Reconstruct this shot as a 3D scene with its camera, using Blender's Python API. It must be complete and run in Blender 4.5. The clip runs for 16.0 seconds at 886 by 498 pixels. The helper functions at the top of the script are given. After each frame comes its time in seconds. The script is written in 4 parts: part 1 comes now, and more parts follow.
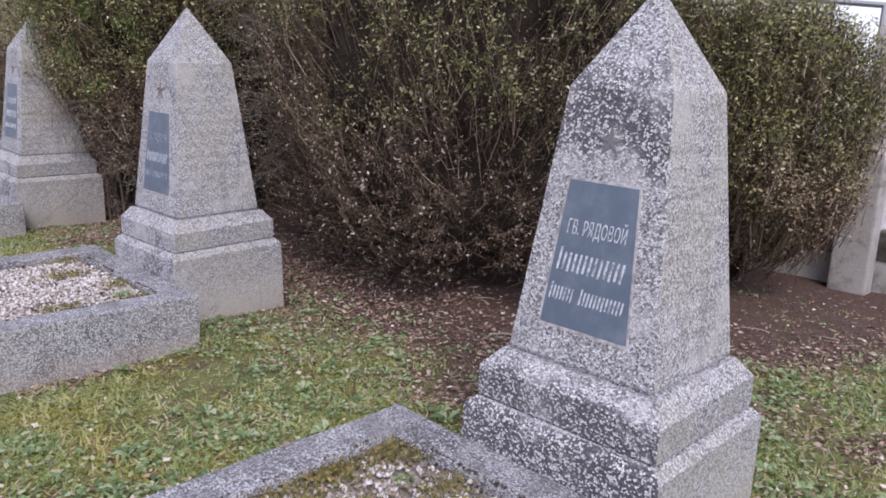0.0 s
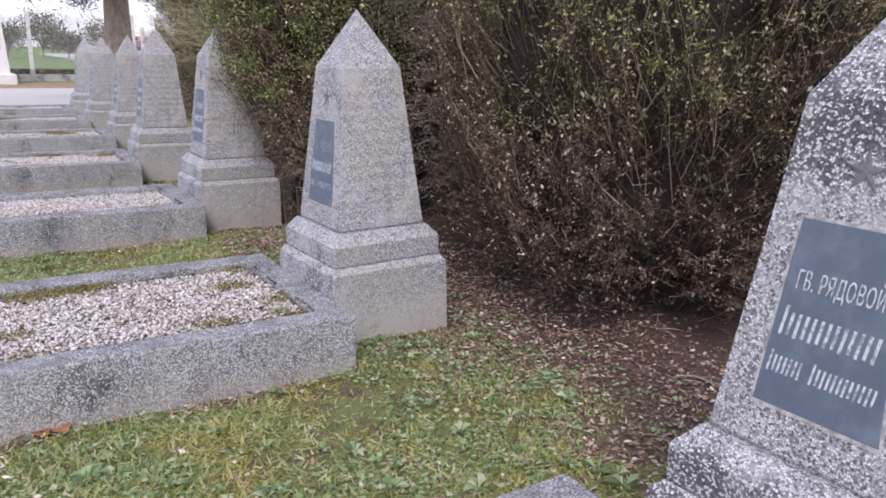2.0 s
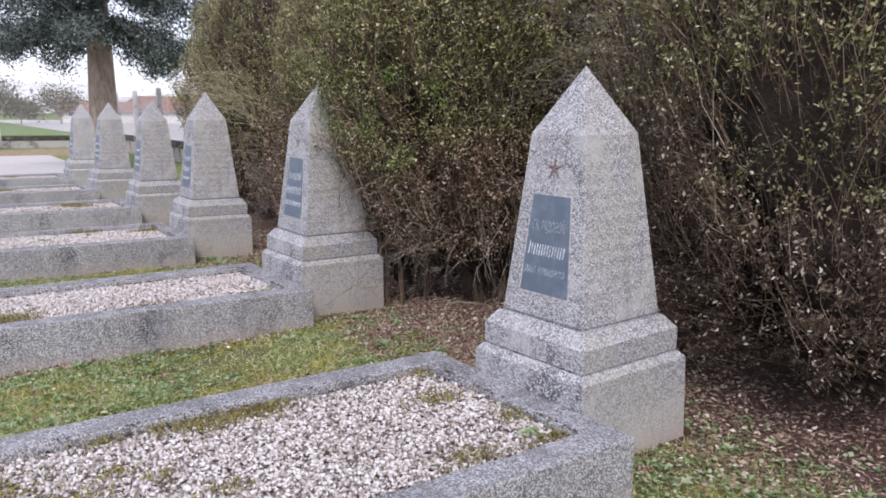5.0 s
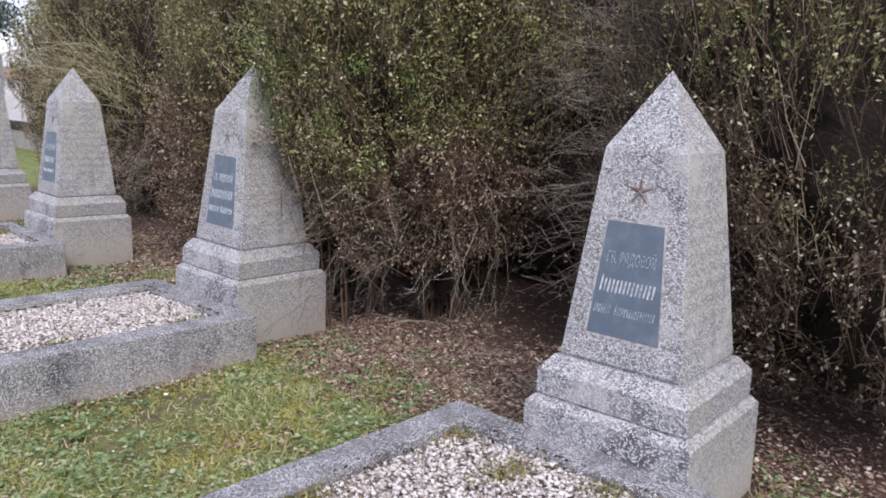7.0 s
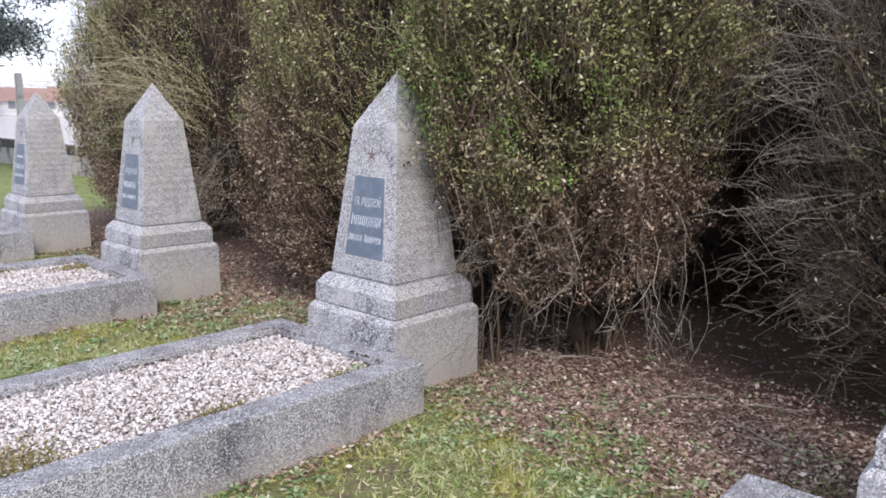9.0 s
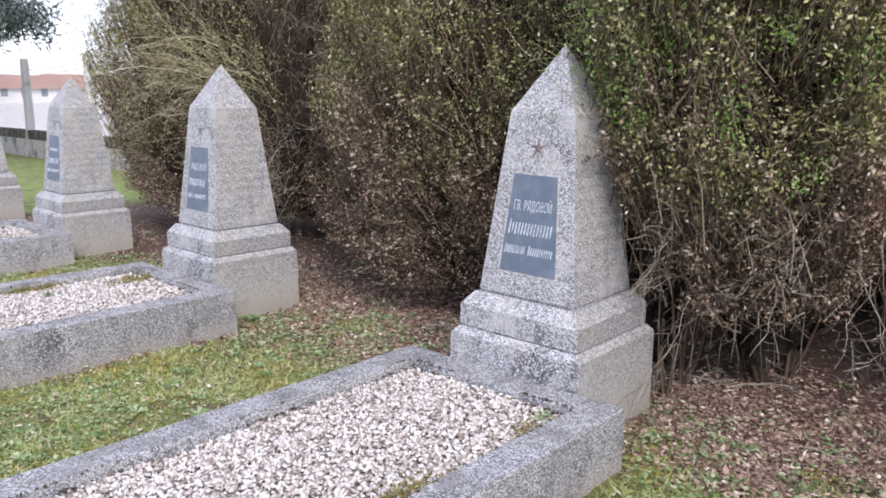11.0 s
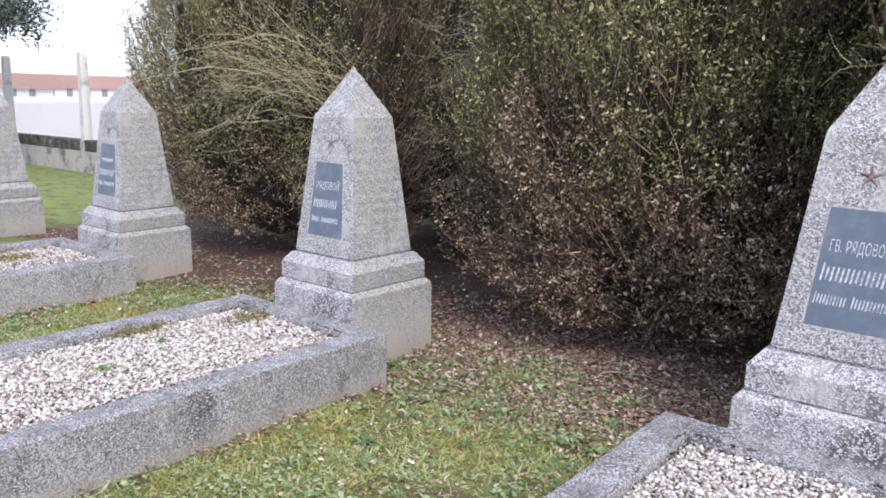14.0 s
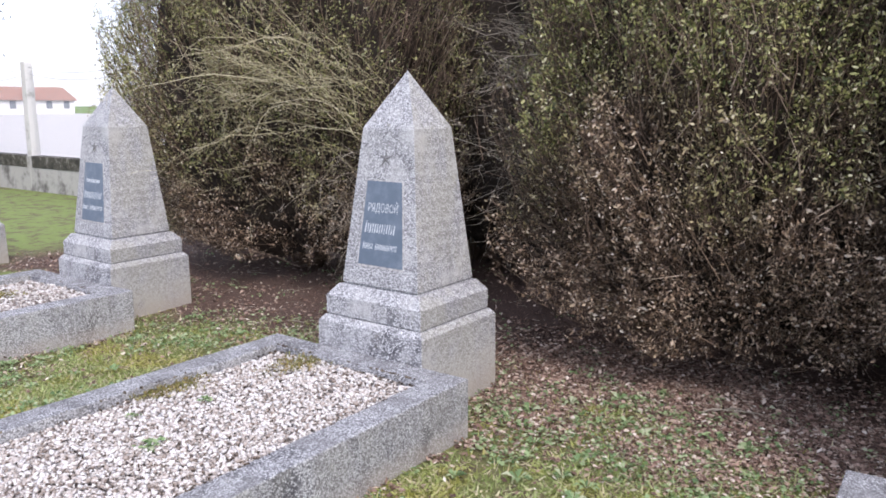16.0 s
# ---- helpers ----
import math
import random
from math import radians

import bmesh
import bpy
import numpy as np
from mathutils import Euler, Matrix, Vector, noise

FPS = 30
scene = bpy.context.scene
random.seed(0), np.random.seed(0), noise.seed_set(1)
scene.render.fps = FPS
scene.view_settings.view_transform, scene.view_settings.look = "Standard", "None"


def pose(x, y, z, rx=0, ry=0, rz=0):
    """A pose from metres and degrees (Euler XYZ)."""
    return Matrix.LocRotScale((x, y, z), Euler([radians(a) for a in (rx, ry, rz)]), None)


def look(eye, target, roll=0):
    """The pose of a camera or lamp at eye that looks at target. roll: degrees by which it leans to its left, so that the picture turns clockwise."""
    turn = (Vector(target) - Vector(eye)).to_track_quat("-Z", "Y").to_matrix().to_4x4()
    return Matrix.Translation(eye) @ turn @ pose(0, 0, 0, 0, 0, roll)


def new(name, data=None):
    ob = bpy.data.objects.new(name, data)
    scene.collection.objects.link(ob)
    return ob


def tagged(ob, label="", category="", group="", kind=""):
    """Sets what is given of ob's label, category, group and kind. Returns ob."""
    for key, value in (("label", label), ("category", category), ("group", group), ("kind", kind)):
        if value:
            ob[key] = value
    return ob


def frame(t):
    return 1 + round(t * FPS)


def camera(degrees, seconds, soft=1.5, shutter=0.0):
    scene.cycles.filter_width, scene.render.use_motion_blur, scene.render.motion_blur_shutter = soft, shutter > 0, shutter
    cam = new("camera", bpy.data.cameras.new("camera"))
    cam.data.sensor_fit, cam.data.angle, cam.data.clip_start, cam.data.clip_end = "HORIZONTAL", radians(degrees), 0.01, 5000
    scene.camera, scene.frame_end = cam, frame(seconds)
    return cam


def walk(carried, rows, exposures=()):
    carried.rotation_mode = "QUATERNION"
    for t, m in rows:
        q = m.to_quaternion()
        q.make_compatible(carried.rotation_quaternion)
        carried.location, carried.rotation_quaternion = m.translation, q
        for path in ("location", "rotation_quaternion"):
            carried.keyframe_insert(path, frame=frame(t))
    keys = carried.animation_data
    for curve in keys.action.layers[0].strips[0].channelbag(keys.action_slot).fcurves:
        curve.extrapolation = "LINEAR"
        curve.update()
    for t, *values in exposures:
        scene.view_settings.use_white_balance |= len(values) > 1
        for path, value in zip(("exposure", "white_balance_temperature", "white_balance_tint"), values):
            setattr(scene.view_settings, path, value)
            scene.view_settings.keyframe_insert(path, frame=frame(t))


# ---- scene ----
cam = camera(58.91, 16.0, soft=1.75)
PATH = [
    (0.0, 1.371, -2.023, 1.473, 76.56, -2.22, 47.80),
    (0.5, 1.247, -1.762, 1.439, 75.75, -2.93, 50.45),
    (1.0, 1.163, -1.644, 1.441, 74.18, -1.89, 54.72),
    (1.5, 1.090, -1.638, 1.461, 74.04, -1.01, 57.95),
    (2.0, 1.027, -1.738, 1.491, 76.04, -1.14, 60.73),
    (2.5, 0.948, -2.058, 1.529, 76.99, -1.78, 59.85),
    (3.0, 0.702, -2.313, 1.516, 77.99, -0.50, 57.95),
    (3.5, 0.447, -2.384, 1.490, 78.89, 0.70, 60.77),
    (4.0, 0.241, -2.449, 1.485, 79.72, 0.13, 60.95),
    (6.5, -1.157, -2.683, 1.525, 79.68, -1.97, 46.65),
    (7.0, -1.420, -2.817, 1.546, 79.53, -2.59, 44.51),
    (7.5, -1.683, -2.904, 1.546, 79.43, -2.19, 44.56),
    (8.0, -1.961, -2.955, 1.526, 80.54, -1.13, 45.88),
    (10.5, -3.527, -3.080, 1.522, 78.82, -0.12, 41.22),
    (11.0, -3.772, -3.024, 1.516, 78.83, -0.16, 43.72),
    (11.5, -3.983, -3.076, 1.521, 79.36, -0.96, 43.25),
    (12.0, -4.268, -3.175, 1.521, 78.77, -1.21, 40.05),
    (12.5, -4.485, -3.261, 1.543, 78.92, -1.21, 40.44),
    (13.0, -4.744, -3.293, 1.518, 79.48, 0.73, 41.24),
    (13.5, -4.997, -3.300, 1.536, 79.00, -0.55, 42.35),
    (14.0, -5.230, -3.346, 1.528, 79.24, -0.98, 40.50),
    (14.5, -5.461, -3.452, 1.535, 78.60, -1.52, 36.08),
    (15.0, -5.683, -3.494, 1.537, 78.91, -1.25, 36.60),
    (15.5, -5.950, -3.378, 1.531, 79.39, -0.06, 35.66),
    (16.0, -6.148, -3.318, 1.536, 79.63, -0.00, 35.99),
]
walk(cam, [(t, pose(*p)) for t, *p in PATH], [(0.0, 0.37, 6220, 25.0), (2.0, 0.43, 6240, 23.5), (3.5, 0.48, 6280, 22.0), (7.0, 0.53, 6310, 20.5), (8.0, 0.66, 6300, 20.0), (11.0, 0.83, 6260, 19.0), (16.0, 0.86, 6240, 19.0)])

# ---- sky and light ----
SUN_ELEV, SUN_AZ = 44.0, 122.0   # azimuth clockwise from +y
world = bpy.data.worlds.new("overcast_sky")
scene.world = world
world.use_nodes = True
wn, wl = world.node_tree.nodes, world.node_tree.links
sky = wn.new("ShaderNodeTexSky")
sky.sky_type = "NISHITA"
sky.sun_disc = False
sky.sun_elevation, sky.sun_rotation = radians(SUN_ELEV), radians(SUN_AZ)
sky.air_density, sky.dust_density, sky.ozone_density = 1.0, 1.0, 1.0
cloud = wn.new("ShaderNodeMix")           # thin bright overcast over the blue
cloud.data_type = "RGBA"
cloud.inputs[0].default_value = 0.6
cloud.inputs[7].default_value = (9.0, 9.5, 10.6, 1)
wl.new(sky.outputs["Color"], cloud.inputs[6])
wn["Background"].inputs["Strength"].default_value = 0.108
wl.new(cloud.outputs[2], wn["Background"].inputs["Color"])
sun = new("sun", bpy.data.lights.new("sun", "SUN"))
sun.data.energy, sun.data.angle, sun.data.color = 1.6, radians(18), (1.0, 0.93, 0.83)
sun.matrix_world = look((0, 0, 0), (-math.sin(radians(SUN_AZ)) * math.cos(radians(SUN_ELEV)),
                                    -math.cos(radians(SUN_AZ)) * math.cos(radians(SUN_ELEV)), -math.sin(radians(SUN_ELEV))))

# ---- materials ----


class Mat:
    """Short hand for a node material."""

    def __init__(self, name, rough=0.8, metal=0.0):
        self.m = bpy.data.materials.new(name)
        self.m.use_nodes = True
        self.t = self.m.node_tree
        self.b = self.t.nodes["Principled BSDF"]
        self.b.inputs["Roughness"].default_value = rough
        self.b.inputs["Metallic"].default_value = metal
        self.co = self.add("ShaderNodeTexCoord").outputs["Object"]

    def add(self, kind, **ins):
        n = self.t.nodes.new(kind)
        for k, v in ins.items():
            self.put(n.inputs[k.replace("_", " ")], v)
        return n

    def put(self, socket, v):
        if isinstance(v, bpy.types.NodeSocket):
            self.t.links.new(v, socket)
        else:
            socket.default_value = v

    def scaled(self, s):
        n = self.add("ShaderNodeVectorMath")
        n.operation = "MULTIPLY"
        self.put(n.inputs[0], self.co)
        n.inputs[1].default_value = s
        return n.outputs[0]

    def noise(self, scale, detail=4.0, rough=0.6, co=None):
        return self.add("ShaderNodeTexNoise", Vector=co or self.co, Scale=scale, Detail=detail, Roughness=rough).outputs["Fac"]

    def vor(self, scale, feature="F1", co=None):
        n = self.t.nodes.new("ShaderNodeTexVoronoi")
        n.feature = feature
        self.put(n.inputs["Vector"], co or self.co)
        n.inputs["Scale"].default_value = scale
        return n

    def ramp(self, fac, stops, mode="LINEAR"):
        n = self.t.nodes.new("ShaderNodeValToRGB")
        r = n.color_ramp
        r.interpolation = mode
        while len(r.elements) < len(stops):
            r.elements.new(0.5)
        for e, (p, c) in zip(r.elements, stops):
            e.position, e.color = p, (*c, 1) if len(c) == 3 else c
        self.put(n.inputs["Fac"], fac)
        return n.outputs["Color"]

    def mix(self, fac, a, b, kind="MIX"):
        n = self.t.nodes.new("ShaderNodeMix")
        n.data_type, n.blend_type = "RGBA", kind
        self.put(n.inputs[0], fac)
        self.put(n.inputs[6], a if isinstance(a, bpy.types.NodeSocket) else (*a, 1))
        self.put(n.inputs[7], b if isinstance(b, bpy.types.NodeSocket) else (*b, 1))
        return n.outputs[2]

    def math(self, op, a, b=0.0):
        n = self.t.nodes.new("ShaderNodeMath")
        n.operation = op
        self.put(n.inputs[0], a)
        self.put(n.inputs[1], b)
        return n.outputs[0]

    def smooth(self, v, lo, hi):
        n = self.t.nodes.new("ShaderNodeMapRange")
        n.interpolation_type = "SMOOTHSTEP"
        self.put(n.inputs["Value"], v)
        n.inputs["From Min"].default_value, n.inputs["From Max"].default_value = lo, hi
        return n.outputs["Result"]

    def axes(self):
        return self.add("ShaderNodeSeparateXYZ", Vector=self.co).outputs

    def island(self):
        return self.add("ShaderNodeNewGeometry").outputs["Random Per Island"]

    def anyone(self):
        return self.add("ShaderNodeObjectInfo").outputs["Random"]

    def bump(self, h, dist, strength=1.0):
        n = self.add("ShaderNodeBump", Height=h, Distance=dist, Strength=strength)
        self.put(self.b.inputs["Normal"], n.outputs["Normal"])

    def thin(self, c, share=0.38):
        """A leaf: part of the light passes through."""
        self.colour(c)
        t = self.t.nodes.new("ShaderNodeBsdfTranslucent")
        self.put(t.inputs["Color"], c)
        m = self.t.nodes.new("ShaderNodeMixShader")
        m.inputs[0].default_value = share
        out = self.t.nodes["Material Output"]
        self.t.links.new(self.b.outputs[0], m.inputs[1])
        self.t.links.new(t.outputs[0], m.inputs[2])
        self.t.links.new(m.outputs[0], out.inputs["Surface"])
        return self.m

    def colour(self, c):
        self.put(self.b.inputs["Base Color"], c if isinstance(c, bpy.types.NodeSocket) else (*c, 1))
        return self.m


def grey(*vals):
    return [(p, (v, v * 1.0, v * 1.0)) for p, v in vals]


def make_stone(name, chip, dark, light, tint, crusty, band=0.0):
    """Concrete with exposed marble chips, weathered in stains. band: black crust on the front above the plaque and on the plinth."""
    k = Mat(name, 0.85)
    v = k.vor(chip)
    pick = k.add("ShaderNodeSeparateColor", Color=v.outputs["Color"]).outputs[0]
    mid = (dark + light) * 0.45
    nx, ny, nz = k.add("ShaderNodeSeparateXYZ", Vector=k.add("ShaderNodeNewGeometry").outputs["Normal"]).outputs
    x, y, z = k.axes()
    chips = k.ramp(pick, [(0.0, (dark, dark, dark * 1.1)), (0.2, (dark * 1.8, dark * 1.8, dark * 1.9)), (0.38, (mid * 0.9, mid * 0.92, mid * 0.96)),
                          (0.7, (light * 0.77, light * 0.79, light * 0.81)), (1.0, (light * 0.97, light * 0.99, light * 1.0))])
    edge = k.smooth(k.vor(chip, "DISTANCE_TO_EDGE").outputs["Distance"], 0.02, 0.17)
    dull = 0.62 if band else 0.53
    c = k.mix(edge, (mid * dull, mid * dull, mid * dull * 1.06), chips)
    # patches where pale mortar still covers the chips
    c = k.mix(k.math("MULTIPLY", k.smooth(k.noise(4.2, 6, 0.65), 0.48, 0.68), 0.6 if band else 0.3), c, tint)
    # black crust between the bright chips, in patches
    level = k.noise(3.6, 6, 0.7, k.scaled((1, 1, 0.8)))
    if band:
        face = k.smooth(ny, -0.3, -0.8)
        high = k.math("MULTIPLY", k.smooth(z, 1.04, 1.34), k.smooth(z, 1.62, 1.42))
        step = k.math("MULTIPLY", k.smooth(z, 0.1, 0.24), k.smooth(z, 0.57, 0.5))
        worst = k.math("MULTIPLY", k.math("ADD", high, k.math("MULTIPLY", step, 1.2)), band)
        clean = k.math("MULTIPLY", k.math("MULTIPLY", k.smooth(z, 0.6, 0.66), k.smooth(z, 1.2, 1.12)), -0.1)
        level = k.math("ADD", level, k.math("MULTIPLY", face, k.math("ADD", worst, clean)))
        # smooth pale render low on the base block
        low = k.smooth(k.math("ADD", z, k.math("MULTIPLY", k.noise(5.0, 5), 0.3)), 0.42, 0.24)
        c = k.mix(k.math("MULTIPLY", k.math("MULTIPLY", low, k.smooth(nx, 0.3, 0.7)), 0.55), c, (0.42, 0.4, 0.365))
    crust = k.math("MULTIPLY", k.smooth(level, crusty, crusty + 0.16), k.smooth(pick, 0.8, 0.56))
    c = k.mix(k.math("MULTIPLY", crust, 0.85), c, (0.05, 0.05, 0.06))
    streak = k.smooth(k.noise(1.0, 5, 0.6, k.scaled((14, 14, 1.4))), 0.54, 0.7)
    c = k.mix(k.math("MULTIPLY", streak, 0.34), c, (0.15, 0.15, 0.155))
    lichen = k.smooth(k.noise(9.0, 6, 0.7), 0.62, 0.7)
    c = k.mix(k.math("MULTIPLY", lichen, 0.25), c, (0.36, 0.34, 0.22))
    # pale olive tint in noise patches on faces turned to +x
    side_tint = k.math("MULTIPLY", k.smooth(nx, 0.35, 0.8), k.smooth(k.noise(5.0, 5, 0.65, k.scaled((1, 1, 0.5))), 0.34, 0.6))
    c = k.mix(k.math("MULTIPLY", side_tint, 0.3 if band else 0.12), c, (0.4, 0.385, 0.29))
    if not band:
        # dirt and algae lying on the flat top
        top = k.math("MULTIPLY", k.smooth(nz, 0.6, 0.9), k.smooth(k.noise(6.0, 6, 0.7), 0.44, 0.6))
        c = k.mix(k.math("MULTIPLY", top, 0.48), c, (0.12, 0.118, 0.12))
    mud = k.smooth(k.math("ADD", z, k.math("MULTIPLY", k.noise(7.0), 0.16)), 0.2, 0.08)
    c = k.mix(k.math("MULTIPLY", mud, 0.4), c, (0.4, 0.345, 0.285))
    k.bump(k.math("ADD", v.outputs["Distance"], k.math("MULTIPLY", k.noise(60.0), 0.5)), 0.003, 0.6)
    return k.colour(c)


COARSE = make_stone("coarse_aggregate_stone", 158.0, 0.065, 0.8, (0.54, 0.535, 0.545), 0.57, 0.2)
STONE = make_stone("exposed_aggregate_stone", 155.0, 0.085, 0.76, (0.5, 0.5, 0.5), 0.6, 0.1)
KERB = make_stone("aggregate_kerb_concrete", 165.0, 0.06, 0.74, (0.36, 0.365, 0.36), 0.51)
k = Mat("pale_setting_mortar", 0.9)
k.bump(k.noise(90.0, 4), 0.002, 0.5)
MORTAR = k.colour(k.mix(k.smooth(k.noise(30.0, 5), 0.4, 0.66), (0.5, 0.49, 0.48), (0.27, 0.265, 0.265)))

k = Mat("slate_blue_plaque", 0.42)
k.b.inputs["Specular IOR Level"].default_value = 0.6
k.bump(k.noise(220.0, 3), 0.0006, 0.4)
PLAQUE = k.colour(k.mix(k.smooth(k.noise(12.0, 6), 0.4, 0.75), (0.1, 0.135, 0.185), (0.16, 0.2, 0.255)))
k = Mat("worn_white_paint", 0.7)
LETTER = k.colour(k.mix(k.smooth(k.noise(90.0, 4), 0.46, 0.62), (0.6, 0.64, 0.68), (0.24, 0.28, 0.33)))
k = Mat("flaked_white_paint", 0.7)
FAINT = k.colour(k.mix(k.smooth(k.noise(90.0, 4), 0.36, 0.56), (0.5, 0.55, 0.6), (0.17, 0.21, 0.265)))
k = Mat("rusty_red_enamel", 0.6)
STAR = k.colour(k.mix(k.smooth(k.noise(40.0, 4), 0.4, 0.6), (0.13, 0.06, 0.055), (0.2, 0.18, 0.175)))
k = Mat("dark_hollow", 0.95)
HOLLOW = k.colour(k.mix(k.noise(60.0), (0.08, 0.08, 0.085), (0.26, 0.26, 0.26)))

k = Mat("white_quartz_gravel", 0.55)
g = k.island()
k.bump(k.noise(160.0, 3), 0.002, 0.5)
GRAVEL = k.colour(k.mix(k.math("MULTIPLY", k.smooth(k.noise(90.0, 4), 0.45, 0.75), 0.3), k.ramp(g, [(0.0, (0.14, 0.11, 0.09)), (0.12, (0.33, 0.28, 0.24)), (0.35, (0.55, 0.5, 0.465)), (0.65, (0.7, 0.67, 0.645)), (1.0, (0.82, 0.805, 0.79))]), (0.35, 0.28, 0.22)))
k = Mat("gravel_bed_soil", 0.95)
BED = k.colour(k.ramp(k.noise(30.0, 6), [(0.35, (0.12, 0.1, 0.085)), (0.55, (0.36, 0.32, 0.29)), (0.7, (0.55, 0.52, 0.49))]))

k = Mat("dark_earth_crumbs", 0.95)
DIRT = k.colour(k.ramp(k.island(), [(0.0, (0.03, 0.022, 0.016)), (0.6, (0.09, 0.068, 0.05)), (1.0, (0.2, 0.16, 0.11))]))

# turf in front, bare soil under the shrubs, open field far out
k = Mat("cemetery_ground", 0.95)
x, y, z = k.axes()
ys = k.math("SUBTRACT", y, k.math("ADD", k.math("MULTIPLY", k.smooth(x, -1.2, 0.3), 2.4), k.math("MULTIPLY", k.math("MULTIPLY", k.smooth(x, -2.6, -1.7), k.smooth(x, -0.5, -1.1)), 0.3)))
edge = k.math("ADD", ys, k.math("MULTIPLY", k.math("SUBTRACT", k.noise(1.6, 5, 0.6), 0.5), 1.5))
soil_here = k.math("MULTIPLY", k.math("MULTIPLY", k.smooth(edge, -0.15, 0.4), k.smooth(y, 4.3, 4.1)), k.smooth(x, -15.2, -14.0))
soil = k.ramp(k.noise(55.0, 8, 0.8), [(0.32, (0.035, 0.021, 0.016)), (0.5, (0.11, 0.068, 0.052)), (0.62, (0.19, 0.125, 0.1)), (0.75, (0.34, 0.26, 0.21))])
turf = k.ramp(k.noise(42.0, 8, 0.8), [(0.3, (0.07, 0.08, 0.026)), (0.48, (0.16, 0.18, 0.06)), (0.6, (0.23, 0.22, 0.09)), (0.75, (0.22, 0.15, 0.09))])
turf = k.mix(k.math("MULTIPLY", k.smooth(x, -12.8, -14.0), 0.75), turf, k.mix(k.noise(20.0, 6, 0.7), (0.13, 0.2, 0.045), (0.27, 0.36, 0.1)))
turf = k.mix(k.smooth(x, -33.0, -37.0), turf, k.mix(k.noise(0.8, 5), (0.12, 0.24, 0.04), (0.2, 0.3, 0.07)))
turf = k.mix(k.math("MULTIPLY", k.smooth(x, -31.0, -31.6), k.smooth(x, -37.0, -36.4)), turf, k.mix(k.noise(3.0, 6), (0.28, 0.2, 0.1), (0.42, 0.33, 0.2)))
k.bump(k.noise(45.0, 6, 0.7), 0.02, 0.8)
turf = k.mix(k.math("MULTIPLY", k.smooth(k.noise(4.6, 6, 0.75), 0.47, 0.6), 0.75), turf, soil)
GROUND = k.colour(k.mix(soil_here, turf, soil))

k = Mat("grass_blades", 0.6)
GRASS = k.thin(k.mix(k.smooth(k.noise(2.2, 4), 0.45, 0.66), k.ramp(k.island(), [(0.0, (0.16, 0.19, 0.055)), (0.4, (0.34, 0.43, 0.15)), (0.7, (0.52, 0.6, 0.27)), (0.86, (0.64, 0.61, 0.37)), (1.0, (0.8, 0.72, 0.56))]),
                       k.ramp(k.island(), [(0.0, (0.22, 0.22, 0.055)), (0.4, (0.46, 0.46, 0.12)), (0.72, (0.58, 0.56, 0.22)), (1.0, (0.62, 0.5, 0.34))])))
k = Mat("clover_leaves", 0.55)
CLOVER = k.thin(k.ramp(k.island(), [(0.0, (0.12, 0.2, 0.08)), (0.4, (0.26, 0.39, 0.17)), (0.75, (0.42, 0.53, 0.28)), (1.0, (0.6, 0.64, 0.44))]))
k = Mat("fallen_leaf_litter", 0.8)
LITTER = k.colour(k.ramp(k.island(), [(0.0, (0.06, 0.034, 0.026)), (0.35, (0.19, 0.115, 0.085)), (0.65, (0.35, 0.24, 0.185)), (0.88, (0.5, 0.39, 0.31)), (1.0, (0.74, 0.67, 0.58))]))
k = Mat("pale_leaf_flakes", 0.8)
FLAKE = k.colour(k.ramp(k.island(), [(0.0, (0.3, 0.2, 0.13)), (0.5, (0.55, 0.46, 0.35)), (1.0, (0.82, 0.77, 0.68))]))
k = Mat("russet_dry_leaf", 0.7)
k.bump(k.noise(80.0, 4), 0.002, 0.5)
RUSSET = k.colour(k.mix(k.noise(30.0, 5), (0.2, 0.075, 0.04), (0.42, 0.21, 0.11)))
k = Mat("yellow_turf_moss", 0.9)
SPHAG = k.colour(k.ramp(k.island(), [(0.0, (0.12, 0.12, 0.025)), (0.5, (0.27, 0.27, 0.06)), (1.0, (0.42, 0.4, 0.13))]))
k = Mat("moss", 0.9)
MOSS = k.colour(k.ramp(k.island(), [(0.0, (0.09, 0.095, 0.025)), (0.5, (0.2, 0.18, 0.055)), (0.8, (0.28, 0.2, 0.09)), (1.0, (0.3, 0.32, 0.1))]))


def make_leaf(name, brown, glow=1.0, lit=1.2):
    k = Mat(name, 0.4)
    r = k.island()
    dry = k.ramp(r, [(0.0, (0.045, 0.027, 0.02)), (0.3, (0.12, 0.078, 0.052)), (0.6, (0.27 * glow, 0.19 * glow, 0.125 * glow)), (0.84, (0.5 * glow, 0.4 * glow, 0.29 * glow)), (0.95, (0.62, 0.54, 0.44)), (1.0, (0.78, 0.72, 0.63))])
    live = k.ramp(r, [(0.0, (0.03, 0.045, 0.012)), (0.3, (0.095, 0.115, 0.03)), (0.65, (0.23 * lit, 0.24 * lit, 0.085 * lit)), (0.88, (0.44, 0.43, 0.19)), (1.0, (0.78, 0.74, 0.54))])
    z = k.axes()[2]
    lush = k.math("ADD", k.math("MULTIPLY", k.noise(1.5, 4, 0.6), 1.7), k.math("MULTIPLY", z, 0.62))
    return k.thin(k.mix(k.math("MULTIPLY", k.smooth(lush, brown, brown + 0.45), 0.95), dry, live), 0.25)


